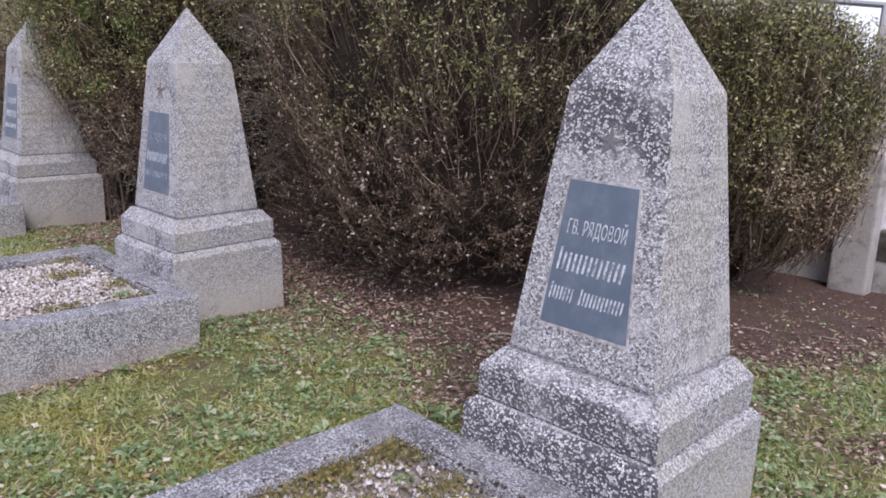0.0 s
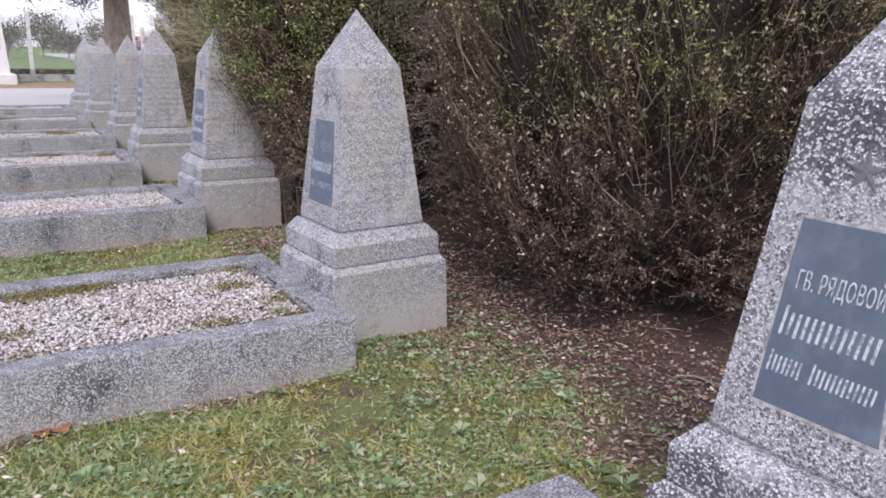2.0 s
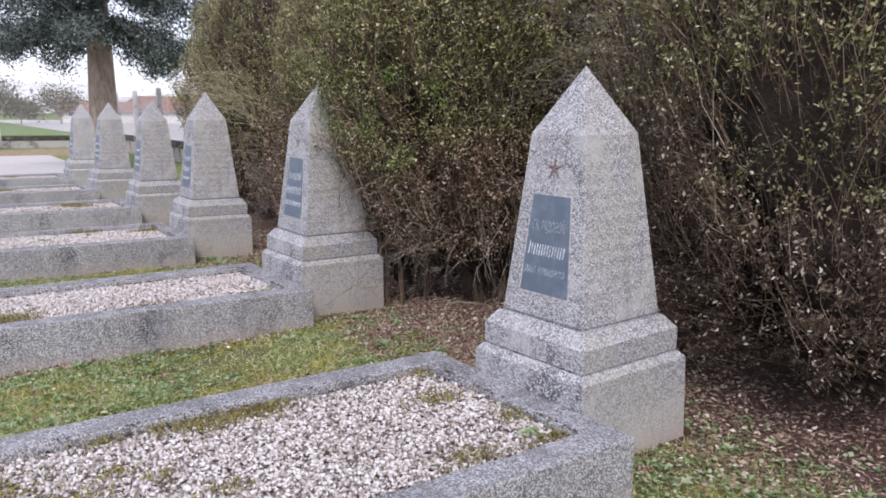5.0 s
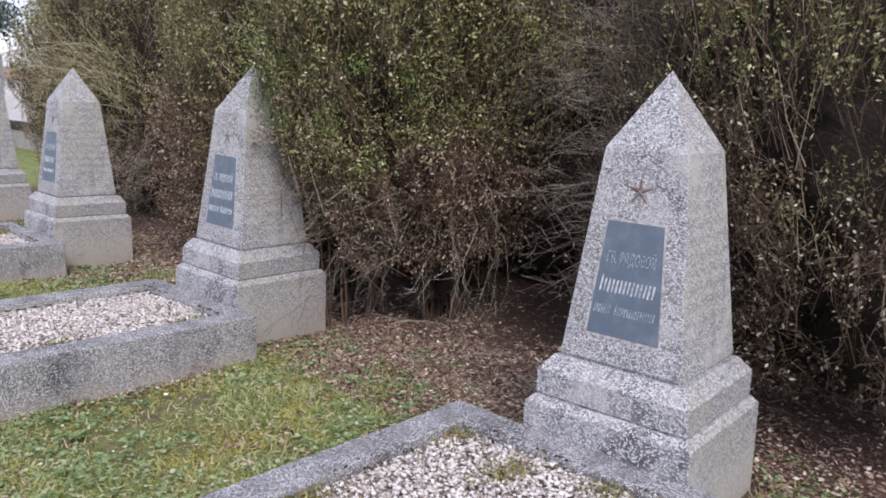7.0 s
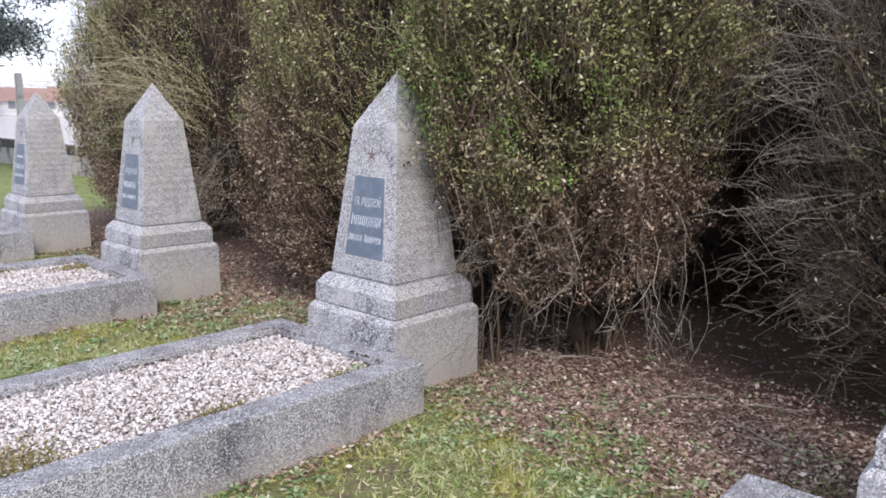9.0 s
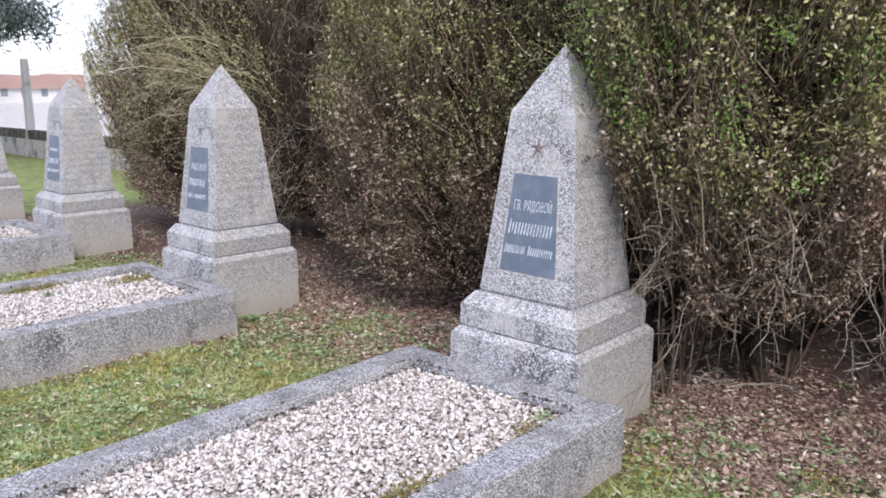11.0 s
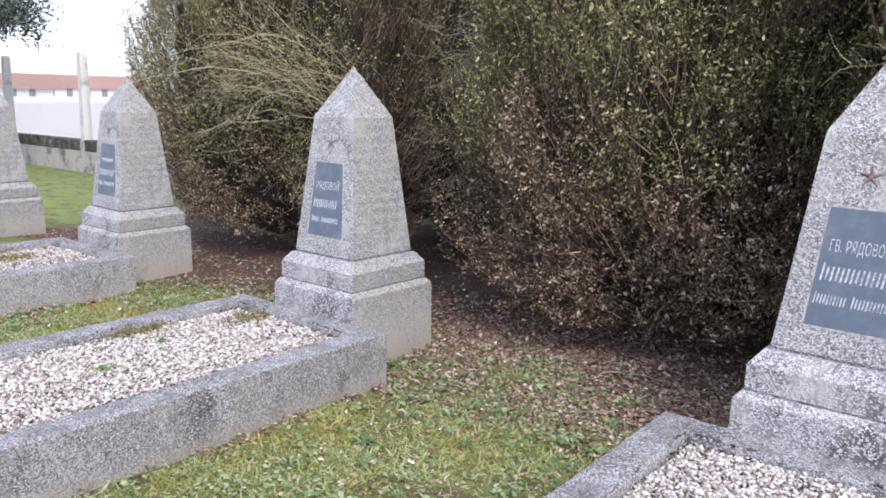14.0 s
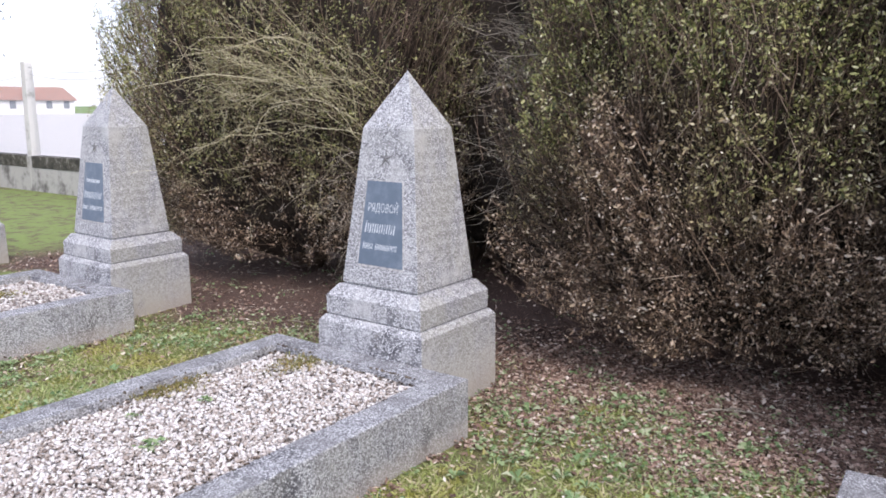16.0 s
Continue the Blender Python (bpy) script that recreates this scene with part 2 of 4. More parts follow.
# glow 0.45: shade on the lower crown is put into the dry leaf colour
LEAF_DRY_SHADED = make_leaf("shaded_half_dead_leaves", 1.5, 0.45)
LEAF_TAN = make_leaf("tan_shrub_leaves_some_green", 1.45, 1.25, 1.6)
LEAF_MIX = make_leaf("tan_and_green_shrub_leaves", 1.42, 1.4, 1.7)
LEAF_MID = make_leaf("shrub_leaves_partly_green", 1.25, 1.6, 1.6)
LEAF_OLIVE = make_leaf("olive_shrub_leaves", 1.0, 1.7, 1.5)
k = Mat("shrub_twigs", 0.85)
TWIG = k.colour(k.ramp(k.island(), [(0.0, (0.03, 0.02, 0.014)), (0.5, (0.11, 0.073, 0.05)), (0.85, (0.25, 0.18, 0.125)), (1.0, (0.44, 0.36, 0.28))]))
k = Mat("bare_grey_twigs", 0.85)
BARE = k.colour(k.ramp(k.island(), [(0.0, (0.1, 0.085, 0.065)), (0.5, (0.29, 0.25, 0.195)), (1.0, (0.58, 0.53, 0.44))]))
# darker copy of the bare grey twigs: deep shade put into the colour
k = Mat("shaded_bare_twigs", 0.9)
BARE_SHADED = k.colour(k.ramp(k.island(), [(0.0, (0.08, 0.068, 0.058)), (0.6, (0.24, 0.21, 0.175)), (1.0, (0.5, 0.45, 0.38))]))
k = Mat("olive_shoots", 0.7)
OLIVE = k.colour(k.ramp(k.island(), [(0.0, (0.17, 0.145, 0.08)), (0.5, (0.4, 0.36, 0.21)), (1.0, (0.66, 0.61, 0.43))]))
# near-black colour that paints the shade deep in the shrubs
k = Mat("painted_shrub_shade", 0.95)
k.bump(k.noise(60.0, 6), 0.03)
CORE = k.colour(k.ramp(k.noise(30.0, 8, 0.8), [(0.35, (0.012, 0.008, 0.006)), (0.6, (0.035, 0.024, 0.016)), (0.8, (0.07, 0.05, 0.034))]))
k = Mat("fresh_shoots", 0.5)
SHOOT = k.thin(k.ramp(k.island(), [(0.0, (0.09, 0.19, 0.035)), (0.6, (0.22, 0.37, 0.08)), (1.0, (0.38, 0.52, 0.16))]))

k = Mat("weathered_concrete", 0.9)
k.bump(k.noise(40.0, 6), 0.006)
CONCRETE = k.colour(k.mix(k.smooth(k.noise(3.0, 6, 0.7), 0.45, 0.7), k.mix(k.noise(50.0), (0.36, 0.35, 0.33), (0.5, 0.49, 0.46)), (0.13, 0.125, 0.115)))
k = Mat("pale_post_concrete", 0.9)
k.bump(k.noise(50.0, 6), 0.004)
POST = k.colour(k.mix(k.smooth(k.noise(5.0, 6, 0.7), 0.5, 0.72), k.mix(k.noise(60.0), (0.56, 0.55, 0.53), (0.7, 0.69, 0.67)), (0.34, 0.33, 0.31)))
k = Mat("mossy_dark_concrete", 0.95)
k.bump(k.noise(25.0, 6), 0.015)
MOSSY = k.colour(k.ramp(k.noise(6.0, 7, 0.75), [(0.35, (0.025, 0.024, 0.02)), (0.55, (0.08, 0.075, 0.06)), (0.7, (0.3, 0.29, 0.26))]))
k = Mat("galvanised_wire", 0.5, 0.6)
WIRE = k.colour(k.mix(k.noise(20.0), (0.38, 0.39, 0.4), (0.55, 0.56, 0.57)))
k = Mat("white_monument_stone", 0.8)
WHITE = k.colour(k.mix(k.noise(6.0, 6), (0.66, 0.65, 0.62), (0.8, 0.79, 0.77)))
k = Mat("pale_gravel_path", 0.9)
PATHMAT = k.colour(k.mix(k.noise(8.0, 8, 0.7), (0.42, 0.4, 0.38), (0.62, 0.6, 0.57)))
# brown bark paled: lens haze over the trunk is put into the colour
k = Mat("hazed_bark", 0.95)
k.bump(k.noise(8.0, 6, 0.7, k.scaled((1.0, 1.0, 0.3))), 0.04)
BARK = k.colour(k.ramp(k.noise(9.0, 7, 0.7, k.scaled((1, 1, 0.35))), [(0.3, (0.2, 0.15, 0.12)), (0.6, (0.42, 0.33, 0.27)), (0.8, (0.56, 0.48, 0.42))]))
k = Mat("blue_spruce_needles", 0.6)
NEEDLE = k.thin(k.ramp(k.island(), [(0.0, (0.015, 0.026, 0.024)), (0.5, (0.075, 0.1, 0.092)), (1.0, (0.3, 0.36, 0.33))]))
k = Mat("autumn_foliage_far", 0.8)
FARLEAF = k.thin(k.ramp(k.island(), [(0.0, (0.05, 0.06, 0.02)), (0.5, (0.12, 0.11, 0.04)), (1.0, (0.26, 0.19, 0.07))]))
k = Mat("white_house_plaster", 0.9)
PLASTER = k.colour(k.mix(k.noise(0.6, 6), (0.7, 0.69, 0.66), (0.82, 0.81, 0.79)))
# tile red washed out: the haze of the overexposed distance is painted in
k = Mat("hazed_red_clay_tiles", 0.8)
ROOF = k.colour(k.mix(k.noise(2.0, 6), (0.58, 0.36, 0.29), (0.68, 0.46, 0.38)))
# pane grey stands for reflected bright sky, put into the base colour
k = Mat("window_glass_sky_grey", 0.1)
PANE = k.colour((0.22, 0.24, 0.27))

# ---- mesh helpers ----


def link(name, me, material, parent=None, label=""):
    me.materials.append(material)
    ob = new(name, me)
    ob.parent = parent
    return tagged(ob, label)


def part(name, bm, material, parent, label=""):
    """Links a bmesh as one mesh object under a thing or a part."""
    me = bpy.data.meshes.new(name)
    bm.to_mesh(me)
    bm.free()
    return link(name, me, material, parent, label)


def empty(name, m, label, category, group="", kind=""):
    ob = new(name)
    ob.matrix_world = m
    return tagged(ob, label, category, group, kind)


def np_mesh(name, verts, faces):
    """A mesh from numpy arrays; all faces have the same number of corners."""
    verts, faces = np.asarray(verts, np.float32), np.asarray(faces, np.int32)
    me = bpy.data.meshes.new(name)
    me.vertices.add(len(verts))
    me.vertices.foreach_set("co", verts.ravel())
    me.loops.add(faces.size)
    me.loops.foreach_set("vertex_index", faces.ravel())
    me.polygons.add(len(faces))
    me.polygons.foreach_set("loop_start", np.arange(0, faces.size, faces.shape[1], dtype=np.int32))
    me.update(calc_edges=True)
    return me


def rings(bm, levels, cap=True):
    """Stacks square rings (half width x, half width y, z) into one skin. A width of 0 ends in a point."""
    prev = None
    for wx, wy, z in levels:
        if wx == 0:
            tip = bm.verts.new((0, 0, z))
            for i in range(4):
                bm.faces.new((prev[i], prev[(i + 1) % 4], tip))
            return
        ring = [bm.verts.new((sx * wx, sy * wy, z)) for sx, sy in ((-1, -1), (1, -1), (1, 1), (-1, 1))]
        if prev:
            for i in range(4):
                bm.faces.new((prev[i], prev[(i + 1) % 4], ring[(i + 1) % 4], ring[i]))
        else:
            bm.faces.new(ring[::-1])
        prev = ring
    if cap:
        bm.faces.new(prev)


def worn(bm, width, seed=0, amount=0.0):
    """Bevels the edges and chips them a little."""
    bmesh.ops.bevel(bm, geom=bm.edges[:], offset=width, segments=2, affect="EDGES", profile=0.6, clamp_overlap=True)
    if amount:
        for v in bm.verts:
            v.co += noise.noise_vector(v.co * 9 + Vector((seed, seed * 2, 0))) * amount
    for f in bm.faces:
        f.smooth = False


def box(bm, x0, x1, y0, y1, z0, z1):
    m = Matrix.LocRotScale(((x0 + x1) / 2, (y0 + y1) / 2, (z0 + z1) / 2), None, (x1 - x0, y1 - y0, z1 - z0))
    return bmesh.ops.create_cube(bm, size=1, matrix=m)["verts"]


def rod(bm, a, b, r0, r1=None, sides=8):
    a, b = Vector(a), Vector(b)
    m = Matrix.Translation((a + b) / 2) @ (b - a).to_track_quat("Z", "Y").to_matrix().to_4x4()
    bmesh.ops.create_cone(bm, cap_ends=True, segments=sides, radius1=r0, radius2=r0 if r1 is None else r1, depth=(b - a).length, matrix=m)


def strands(p0, p1, p2, r0, r1, segs=4, crook=0.0):
    """Three-sided tapering twigs along curves from p0 over p1 to p2."""
    n = len(p0)
    t = np.linspace(0, 1, segs + 1)[None, :, None]
    c = p0[:, None] * (1 - t) ** 2 + 2 * p1[:, None] * t * (1 - t) + p2[:, None] * t ** 2
    if crook:
        step = np.random.default_rng(n).normal(size=c.shape) * crook
        c = c + np.cumsum(step, axis=1) * (np.arange(segs + 1) > 0)[None, :, None]
    d = p2 - p0
    d = d / np.maximum(np.linalg.norm(d, axis=1, keepdims=True), 1e-6)
    u = np.cross(d, np.array([0.31, 0.87, 0.38]))
    u /= np.maximum(np.linalg.norm(u, axis=1, keepdims=True), 1e-6)
    w = np.cross(d, u)
    r = (np.asarray(r0).reshape(-1, 1) * (1 - t[0, :, 0]) + np.asarray(r1).reshape(-1, 1) * t[0, :, 0])
    r = np.broadcast_to(r, (n, segs + 1))
    ring = np.stack([c + r[..., None] * (u[:, None] * math.cos(a) + w[:, None] * math.sin(a)) for a in (0, 2.0944, 4.1888)], 2)
    verts = ring.reshape(-1, 3)
    base = (np.arange(n) * (segs + 1) * 3)[:, None, None]
    s = (np.arange(segs) * 3)[None, :, None]
    j = np.arange(3)[None, None, :]
    q = np.stack([base + s + j, base + s + (j + 1) % 3, base + s + 3 + (j + 1) % 3, base + s + 3 + j], -1).reshape(-1, 4)
    return verts, q


def blades(rng, p, length, width, up):
    """Small leaf quads at p: up 0 lies anyhow, up 1 stands, up -1 lies flat."""
    n = len(p)
    a = rng.normal(size=(n, 3))
    if up > 0:
        a = a * (1 - up) + np.array([0, 0, 1.0]) * up + rng.normal(size=(n, 3)) * 0.25
    elif up < 0:
        a[:, 2] *= 0.15
    a /= np.linalg.norm(a, axis=1, keepdims=True)
    b = rng.normal(size=(n, 3))
    if up < 0:
        b[:, 2] *= 0.25
    b -= a * (a * b).sum(1, keepdims=True)
    b /= np.linalg.norm(b, axis=1, keepdims=True)
    le, wi = np.asarray(length).reshape(-1, 1), np.asarray(width).reshape(-1, 1)
    v = np.stack([p, p + a * le * 0.5 + b * wi * 0.5, p + a * le, p + a * le * 0.5 - b * wi * 0.5], 1).reshape(-1, 3)
    return v, np.arange(4 * n).reshape(-1, 4)


def tufts(rng, p, length, width):
    """Single leaning grass blades, one triangle each."""
    n = len(p)
    a = rng.normal(size=(n, 3)) * 0.8 + [0, 0, 0.3]
    a[:, 2] = np.abs(a[:, 2]) * 0.55 + 0.08
    a /= np.linalg.norm(a, axis=1, keepdims=True)
    b = np.cross(a, rng.normal(size=(n, 3)))
    b /= np.linalg.norm(b, axis=1, keepdims=True)
    le, wi = np.asarray(length).reshape(-1, 1), np.asarray(width).reshape(-1, 1)
    v = np.stack([p - b * wi * 0.5, p + b * wi * 0.5, p + a * le], 1).reshape(-1, 3)
    return v, np.arange(3 * n).reshape(-1, 3)


# ---- ground, path ----
HEAD_X = [0.0, -2.94, -5.915, -8.752, -11.635, -14.52, -17.4]
HEAD_Y = [0.031, -0.014, -0.012, -0.056, 0.046, 0.005, 0.0]
HEAD_Z = [-0.004, 0.004, 0.011, 0.025, 0.02, 0.0, 0.0]
HEAD_YAW = [4.2, 3.8, 2.7, 0.4, 0.8, 2.0, 2.0]
HEAD_LEAN = [(-0.8, 0.4), (0.9, 0.0), (0.1, 0.9), (-0.1, 0.2), (0.2, 0.8), (0.0, 0.0), (0.0, 0.0)]
HEAD_SIZE = [1.013, 1.006, 1.017, 0.996, 0.974, 0.985, 0.99]
BED_X = [(-0.66, 0.645), (-0.7, 0.66), (-0.61, 0.6), (-0.667, 0.632), (-0.643, 0.617), (-0.64, 0.64), (-0.64, 0.64)]
FOOT = -2.65      # foot of the beds
KERB_H, KERB_W = 0.272, 0.155


def height(x, y):
    return 0.012 * np.sin(x * 2.1 + y * 1.3) * np.sin(y * 2.7 - x * 0.6) + 0.008 * np.sin(x * 7.3) * np.sin(y * 6.1 + x)


gx = np.concatenate([[-1500, -700, -300, -150, -90, -60, -45, -38], np.arange(-32, -16, 1.0), np.arange(-16, 3.0, 0.12), [3.5, 5, 8, 14, 30, 80, 250, 700, 1500]])
gy = np.concatenate([[-1500, -600, -200, -80, -30, -15, -9, -6.5], np.arange(-5, 4.6, 0.12), [5, 6, 8, 12, 25, 60, 150, 500, 1500]])
X, Y = np.meshgrid(gx, gy, indexing="ij")
Z = height(X, Y) * (np.abs(X + 6) < 14) * (np.abs(Y) < 6) - 0.012
I = np.arange(X.size).reshape(X.shape)
me = np_mesh("ground", np.stack([X, Y, Z], -1).reshape(-1, 3), np.stack([I[:-1, :-1], I[1:, :-1], I[1:, 1:], I[:-1, 1:]], -1).reshape(-1, 4))
tagged(link("ground", me, GROUND), "mown patchy turf giving way to red-brown soil under shrubs", "ground", "", "structure")
bm = bmesh.new()
box(bm, -31.0, -20.5, -40, 0.9, -0.05, 0.012)
tagged(part("path", bm, PATHMAT, None), "pale compacted gravel path beyond the graves", "path", "", "structure")

# ---- headstones ----
WB, WU, WT, WS, DEEP = 0.35, 0.318, 0.255, 0.168, 0.982
ZL, ZU, ZB, ZS, ZA = 0.378, 0.515, 0.580, 1.40, 1.697


def front(z):
    """The y of the shaft's front face at height z."""
    return -DEEP * (WT + (WS - WT) * (z - ZB) / (ZS - ZB))


def star_mesh(r, depth, slim=0.42):
    bm = bmesh.new()
    pts = [((r if i % 2 == 0 else r * slim) * math.sin(i * math.pi / 5), (r if i % 2 == 0 else r * slim) * math.cos(i * math.pi / 5)) for i in range(10)]
    f = [bm.verts.new((x, 0, z)) for x, z in pts]
    b = [bm.verts.new((x, depth, z)) for x, z in pts]
    mid = bm.verts.new((0, -depth * 0.8, 0))
    for i in range(10):
        bm.faces.new((f[(i + 1) % 10], f[i], mid))
        bm.faces.new((f[i], f[(i + 1) % 10], b[(i + 1) % 10], b[i]))
    return bm


def headstone(i, material, rank, bars, emblem):
    m = Matrix.Translation((HEAD_X[i], HEAD_Y[i], HEAD_Z[i])) @ pose(0, 0, 0, HEAD_LEAN[i][0], HEAD_LEAN[i][1], HEAD_YAW[i]) @ Matrix.Scale(HEAD_SIZE[i], 4)
    words = {"star": "grey aggregate stone obelisk headstone with star and slate plaque", "broken": "weathered speckled obelisk headstone with broken emblem, slate plaque",
             "plain": "pale aggregate obelisk headstone with slate plaque, partly in distance"}[emblem]
    ob = empty("headstone", m, words, "headstone", "row of obelisk headstones")
    bm = bmesh.new()
    rings(bm, [(WB + 0.006, (WB + 0.006) * DEEP, -0.12), (WB, WB * DEEP, ZL), (WU + 0.004, (WU + 0.004) * DEEP, ZL + 0.03)])
    worn(bm, 0.005, i, 0.0015)
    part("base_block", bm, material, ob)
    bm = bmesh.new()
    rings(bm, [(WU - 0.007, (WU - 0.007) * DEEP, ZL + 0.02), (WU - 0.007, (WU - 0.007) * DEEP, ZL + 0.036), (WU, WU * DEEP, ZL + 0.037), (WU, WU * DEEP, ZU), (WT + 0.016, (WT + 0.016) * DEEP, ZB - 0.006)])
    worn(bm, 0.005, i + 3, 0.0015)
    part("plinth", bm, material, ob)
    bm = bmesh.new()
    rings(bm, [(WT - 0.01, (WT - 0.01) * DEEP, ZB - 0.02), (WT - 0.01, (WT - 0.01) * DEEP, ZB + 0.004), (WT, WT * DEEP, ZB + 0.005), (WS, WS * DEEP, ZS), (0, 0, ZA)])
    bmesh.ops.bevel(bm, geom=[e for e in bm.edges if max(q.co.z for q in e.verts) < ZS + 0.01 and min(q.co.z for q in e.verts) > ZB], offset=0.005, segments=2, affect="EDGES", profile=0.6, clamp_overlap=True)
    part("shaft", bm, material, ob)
    # plaque, sloping with the face
    top, bot = 1.135, 0.693
    slope = math.atan2(front(top) - front(bot), top - bot)
    bm = bmesh.new()
    for y in (-0.004, 0.012):
        [bm.verts.new((x, y, z)) for x, z in ((-0.151, 0), (0.151, 0), (0.115, top - bot), (-0.115, top - bot))]
    bm.verts.ensure_lookup_table()
    v = bm.verts
    for q in ((0, 1, 2, 3), (7, 6, 5, 4), (0, 4, 5, 1), (1, 5, 6, 2), (2, 6, 7, 3), (3, 7, 4, 0)):
        bm.faces.new([v[a] for a in q])
    bmesh.ops.recalc_face_normals(bm, faces=bm.faces[:])
    bmesh.ops.bevel(bm, geom=bm.edges[:], offset=0.0015, segments=1, affect="EDGES")
    lip = bmesh.new()
    g = 0.007
    for q in ((-0.151 - g, -0.151, 0, 0, -0.115 - g, -0.115), (0.151, 0.151 + g, 0, 0, 0.115, 0.115 + g)):
        f4 = [(q[0], -g), (q[1], -g), (q[5], top - bot + g), (q[4], top - bot + g)]
        a = [lip.verts.new((x, -0.0025, z)) for x, z in f4]
        b = [lip.verts.new((x, 0.01, z)) for x, z in f4]
        lip.faces.new(a)
        for n in range(4):
            lip.faces.new((a[n], b[n], b[(n + 1) % 4], a[(n + 1) % 4]))
    box(lip, -0.151, 0.151, -0.0024, 0.01, -g - 0.003, 0.0)
    box(lip, -0.114, 0.114, -0.0024, 0.01, top - bot, top - bot + g)
    for q in lip.verts:
        q.co.x += 0.0022 * noise.noise(q.co * 31 + Vector((i, 0, 0)))
    bmesh.ops.recalc_face_normals(lip, faces=lip.faces[:])
    lip = part("mortar_lip", lip, MORTAR, ob, "pale mortar seam round the plaque")
    lip.matrix_local = Matrix.Translation((0, front(bot), bot)) @ pose(0, 0, 0, -math.degrees(slope), 0, 0)
    plaque = part("plaque", bm, PLAQUE, ob, "slate-blue plaque with worn white lettering")
    plaque.matrix_local = Matrix.Translation((0, front(bot), bot)) @ pose(0, 0, 0, -math.degrees(slope), 0, 0)
    # rank in letters, the two lines below as bars
    if rank:
        cu = bpy.data.curves.new("inscription", "FONT")
        cu.body, cu.size, cu.align_x, cu.extrude, cu.shear = rank, 0.062, "CENTER", 0.0008, 0.12
        cu.space_character = 1.1
        text = new("inscription", cu)
        bpy.context.view_layer.update()
        me = bpy.data.meshes.new_from_object(text.evaluated_get(bpy.context.evaluated_depsgraph_get()))
        bpy.data.objects.remove(text)
        xs = [q.co.x for q in me.vertices]
        wide = max(xs) - min(xs)
        ins = link("inscription", me, FAINT if i == 1 else LETTER, plaque, "white painted rank lettering")
        ins.matrix_local = Matrix.Translation((0.0, -0.0055, 0.282)) @ pose(0, 0, 0, 90, 0, 0) @ Matrix.Diagonal((0.2 / wide, 1.0, 1, 1))
    for x0, x1, z, h in bars:
        bm = bmesh.new()
        k = max(3, round((x1 - x0) / (h * 0.3)))
        for j in range(k):
            a = x0 + (x1 - x0) * j / k
            box(bm, a, a + (x1 - x0) / k * 0.4, -0.0058, -0.003, z + h * 0.06 * (j % 2), z + h * (0.94 if j else 1.15))
        for q in bm.verts:
            q.co.x += (q.co.z - z) * 0.14 - h * 0.07
        part("lettering_bar", bm, FAINT if i == 1 and h < 0.05 else LETTER, plaque, "worn white bar of lettering")
    slope_m = Matrix.Translation((0, front(1.25) - 0.002, 1.25)) @ pose(0, 0, 0, -math.degrees(slope), 0, 0)
    if emblem == "star":
        s = part("star", star_mesh(0.058 if i == 1 else 0.048, 0.007, 0.25), STAR, ob, "faded red metal star")
        s.matrix_local = slope_m
    elif emblem == "broken":
        s = part("emblem_scar", star_mesh(0.05, 0.003, 0.3), HOLLOW, ob, "dark scar where the emblem broke off")
        s.matrix_local = slope_m
    else:
        s = part("star", star_mesh(0.05, 0.008, 0.26), HOLLOW, ob, "small dark star")
        s.matrix_local = slope_m
    return ob


two = [(-0.115, 0.118, 0.168, 0.062), (-0.128, -0.04, 0.078, 0.044), (-0.022, 0.13, 0.078, 0.044)]
pas = [(-0.113, 0.118, 0.168, 0.056), (-0.127, -0.055, 0.085, 0.034), (-0.04, 0.127, 0.085, 0.034)]
kor = [(-0.115, 0.12, 0.172, 0.058), (-0.128, -0.015, 0.085, 0.038), (0.0, 0.13, 0.085, 0.038)]
kon = [(-0.11, 0.095, 0.17, 0.054), (-0.12, -0.05, 0.085, 0.032), (-0.035, 0.11, 0.085, 0.032)]
RANK = "\u0413\u0412. \u0420\u042f\u0414\u041e\u0412\u041e\u0419"
headstone(0, COARSE, RANK, two, "broken")
headstone(1, STONE, RANK, pas, "star")
headstone(2, STONE, RANK, kor, "star")
headstone(3, STONE, RANK[4:], kon, "plain")
for i in (4, 5, 6):
    headstone(i, STONE, "", [(-0.09, 0.09, 0.29, 0.03), *pas], "plain")


# ---- grave beds ----
rng = np.random.default_rng(7)
OCT_V = np.array([(1, 0, 0), (-1, 0, 0), (0, 1, 0), (0, -1, 0), (0, 0, 1), (0, 0, -1)], float)
OCT_F = np.array([(0, 2, 4), (2, 1, 4), (1, 3, 4), (3, 0, 4), (2, 0, 5), (1, 2, 5), (3, 1, 5), (0, 3, 5)])


def pebbles(p, r):
    """Angular pebbles at p, each squashed and turned at random."""
    n = len(p)
    q = rng.normal(size=(n, 4))
    q /= np.linalg.norm(q, axis=1, keepdims=True)
    w, x, y, z = q.T
    rot = np.stack([1 - 2 * (y * y + z * z), 2 * (x * y - z * w), 2 * (x * z + y * w), 2 * (x * y + z * w), 1 - 2 * (x * x + z * z), 2 * (y * z - x * w),
                    2 * (x * z - y * w), 2 * (y * z + x * w), 1 - 2 * (x * x + y * y)], -1).reshape(n, 3, 3)
    s = rng.uniform(0.6, 1.25, (n, 1, 3)) * r[:, None, None]
    v = OCT_V[None] * s * rng.uniform(0.75, 1.3, (n, 6, 1)) + rng.normal(size=(n, 6, 3)) * 0.28 * r[:, None, None]
    v = np.einsum("nij,nkj->nki", rot, v)
    v[..., 2] *= 0.75
    v += p[:, None]
    return v.reshape(-1, 3), (OCT_F[None] + (np.arange(n) * 6)[:, None, None]).reshape(-1, 3)


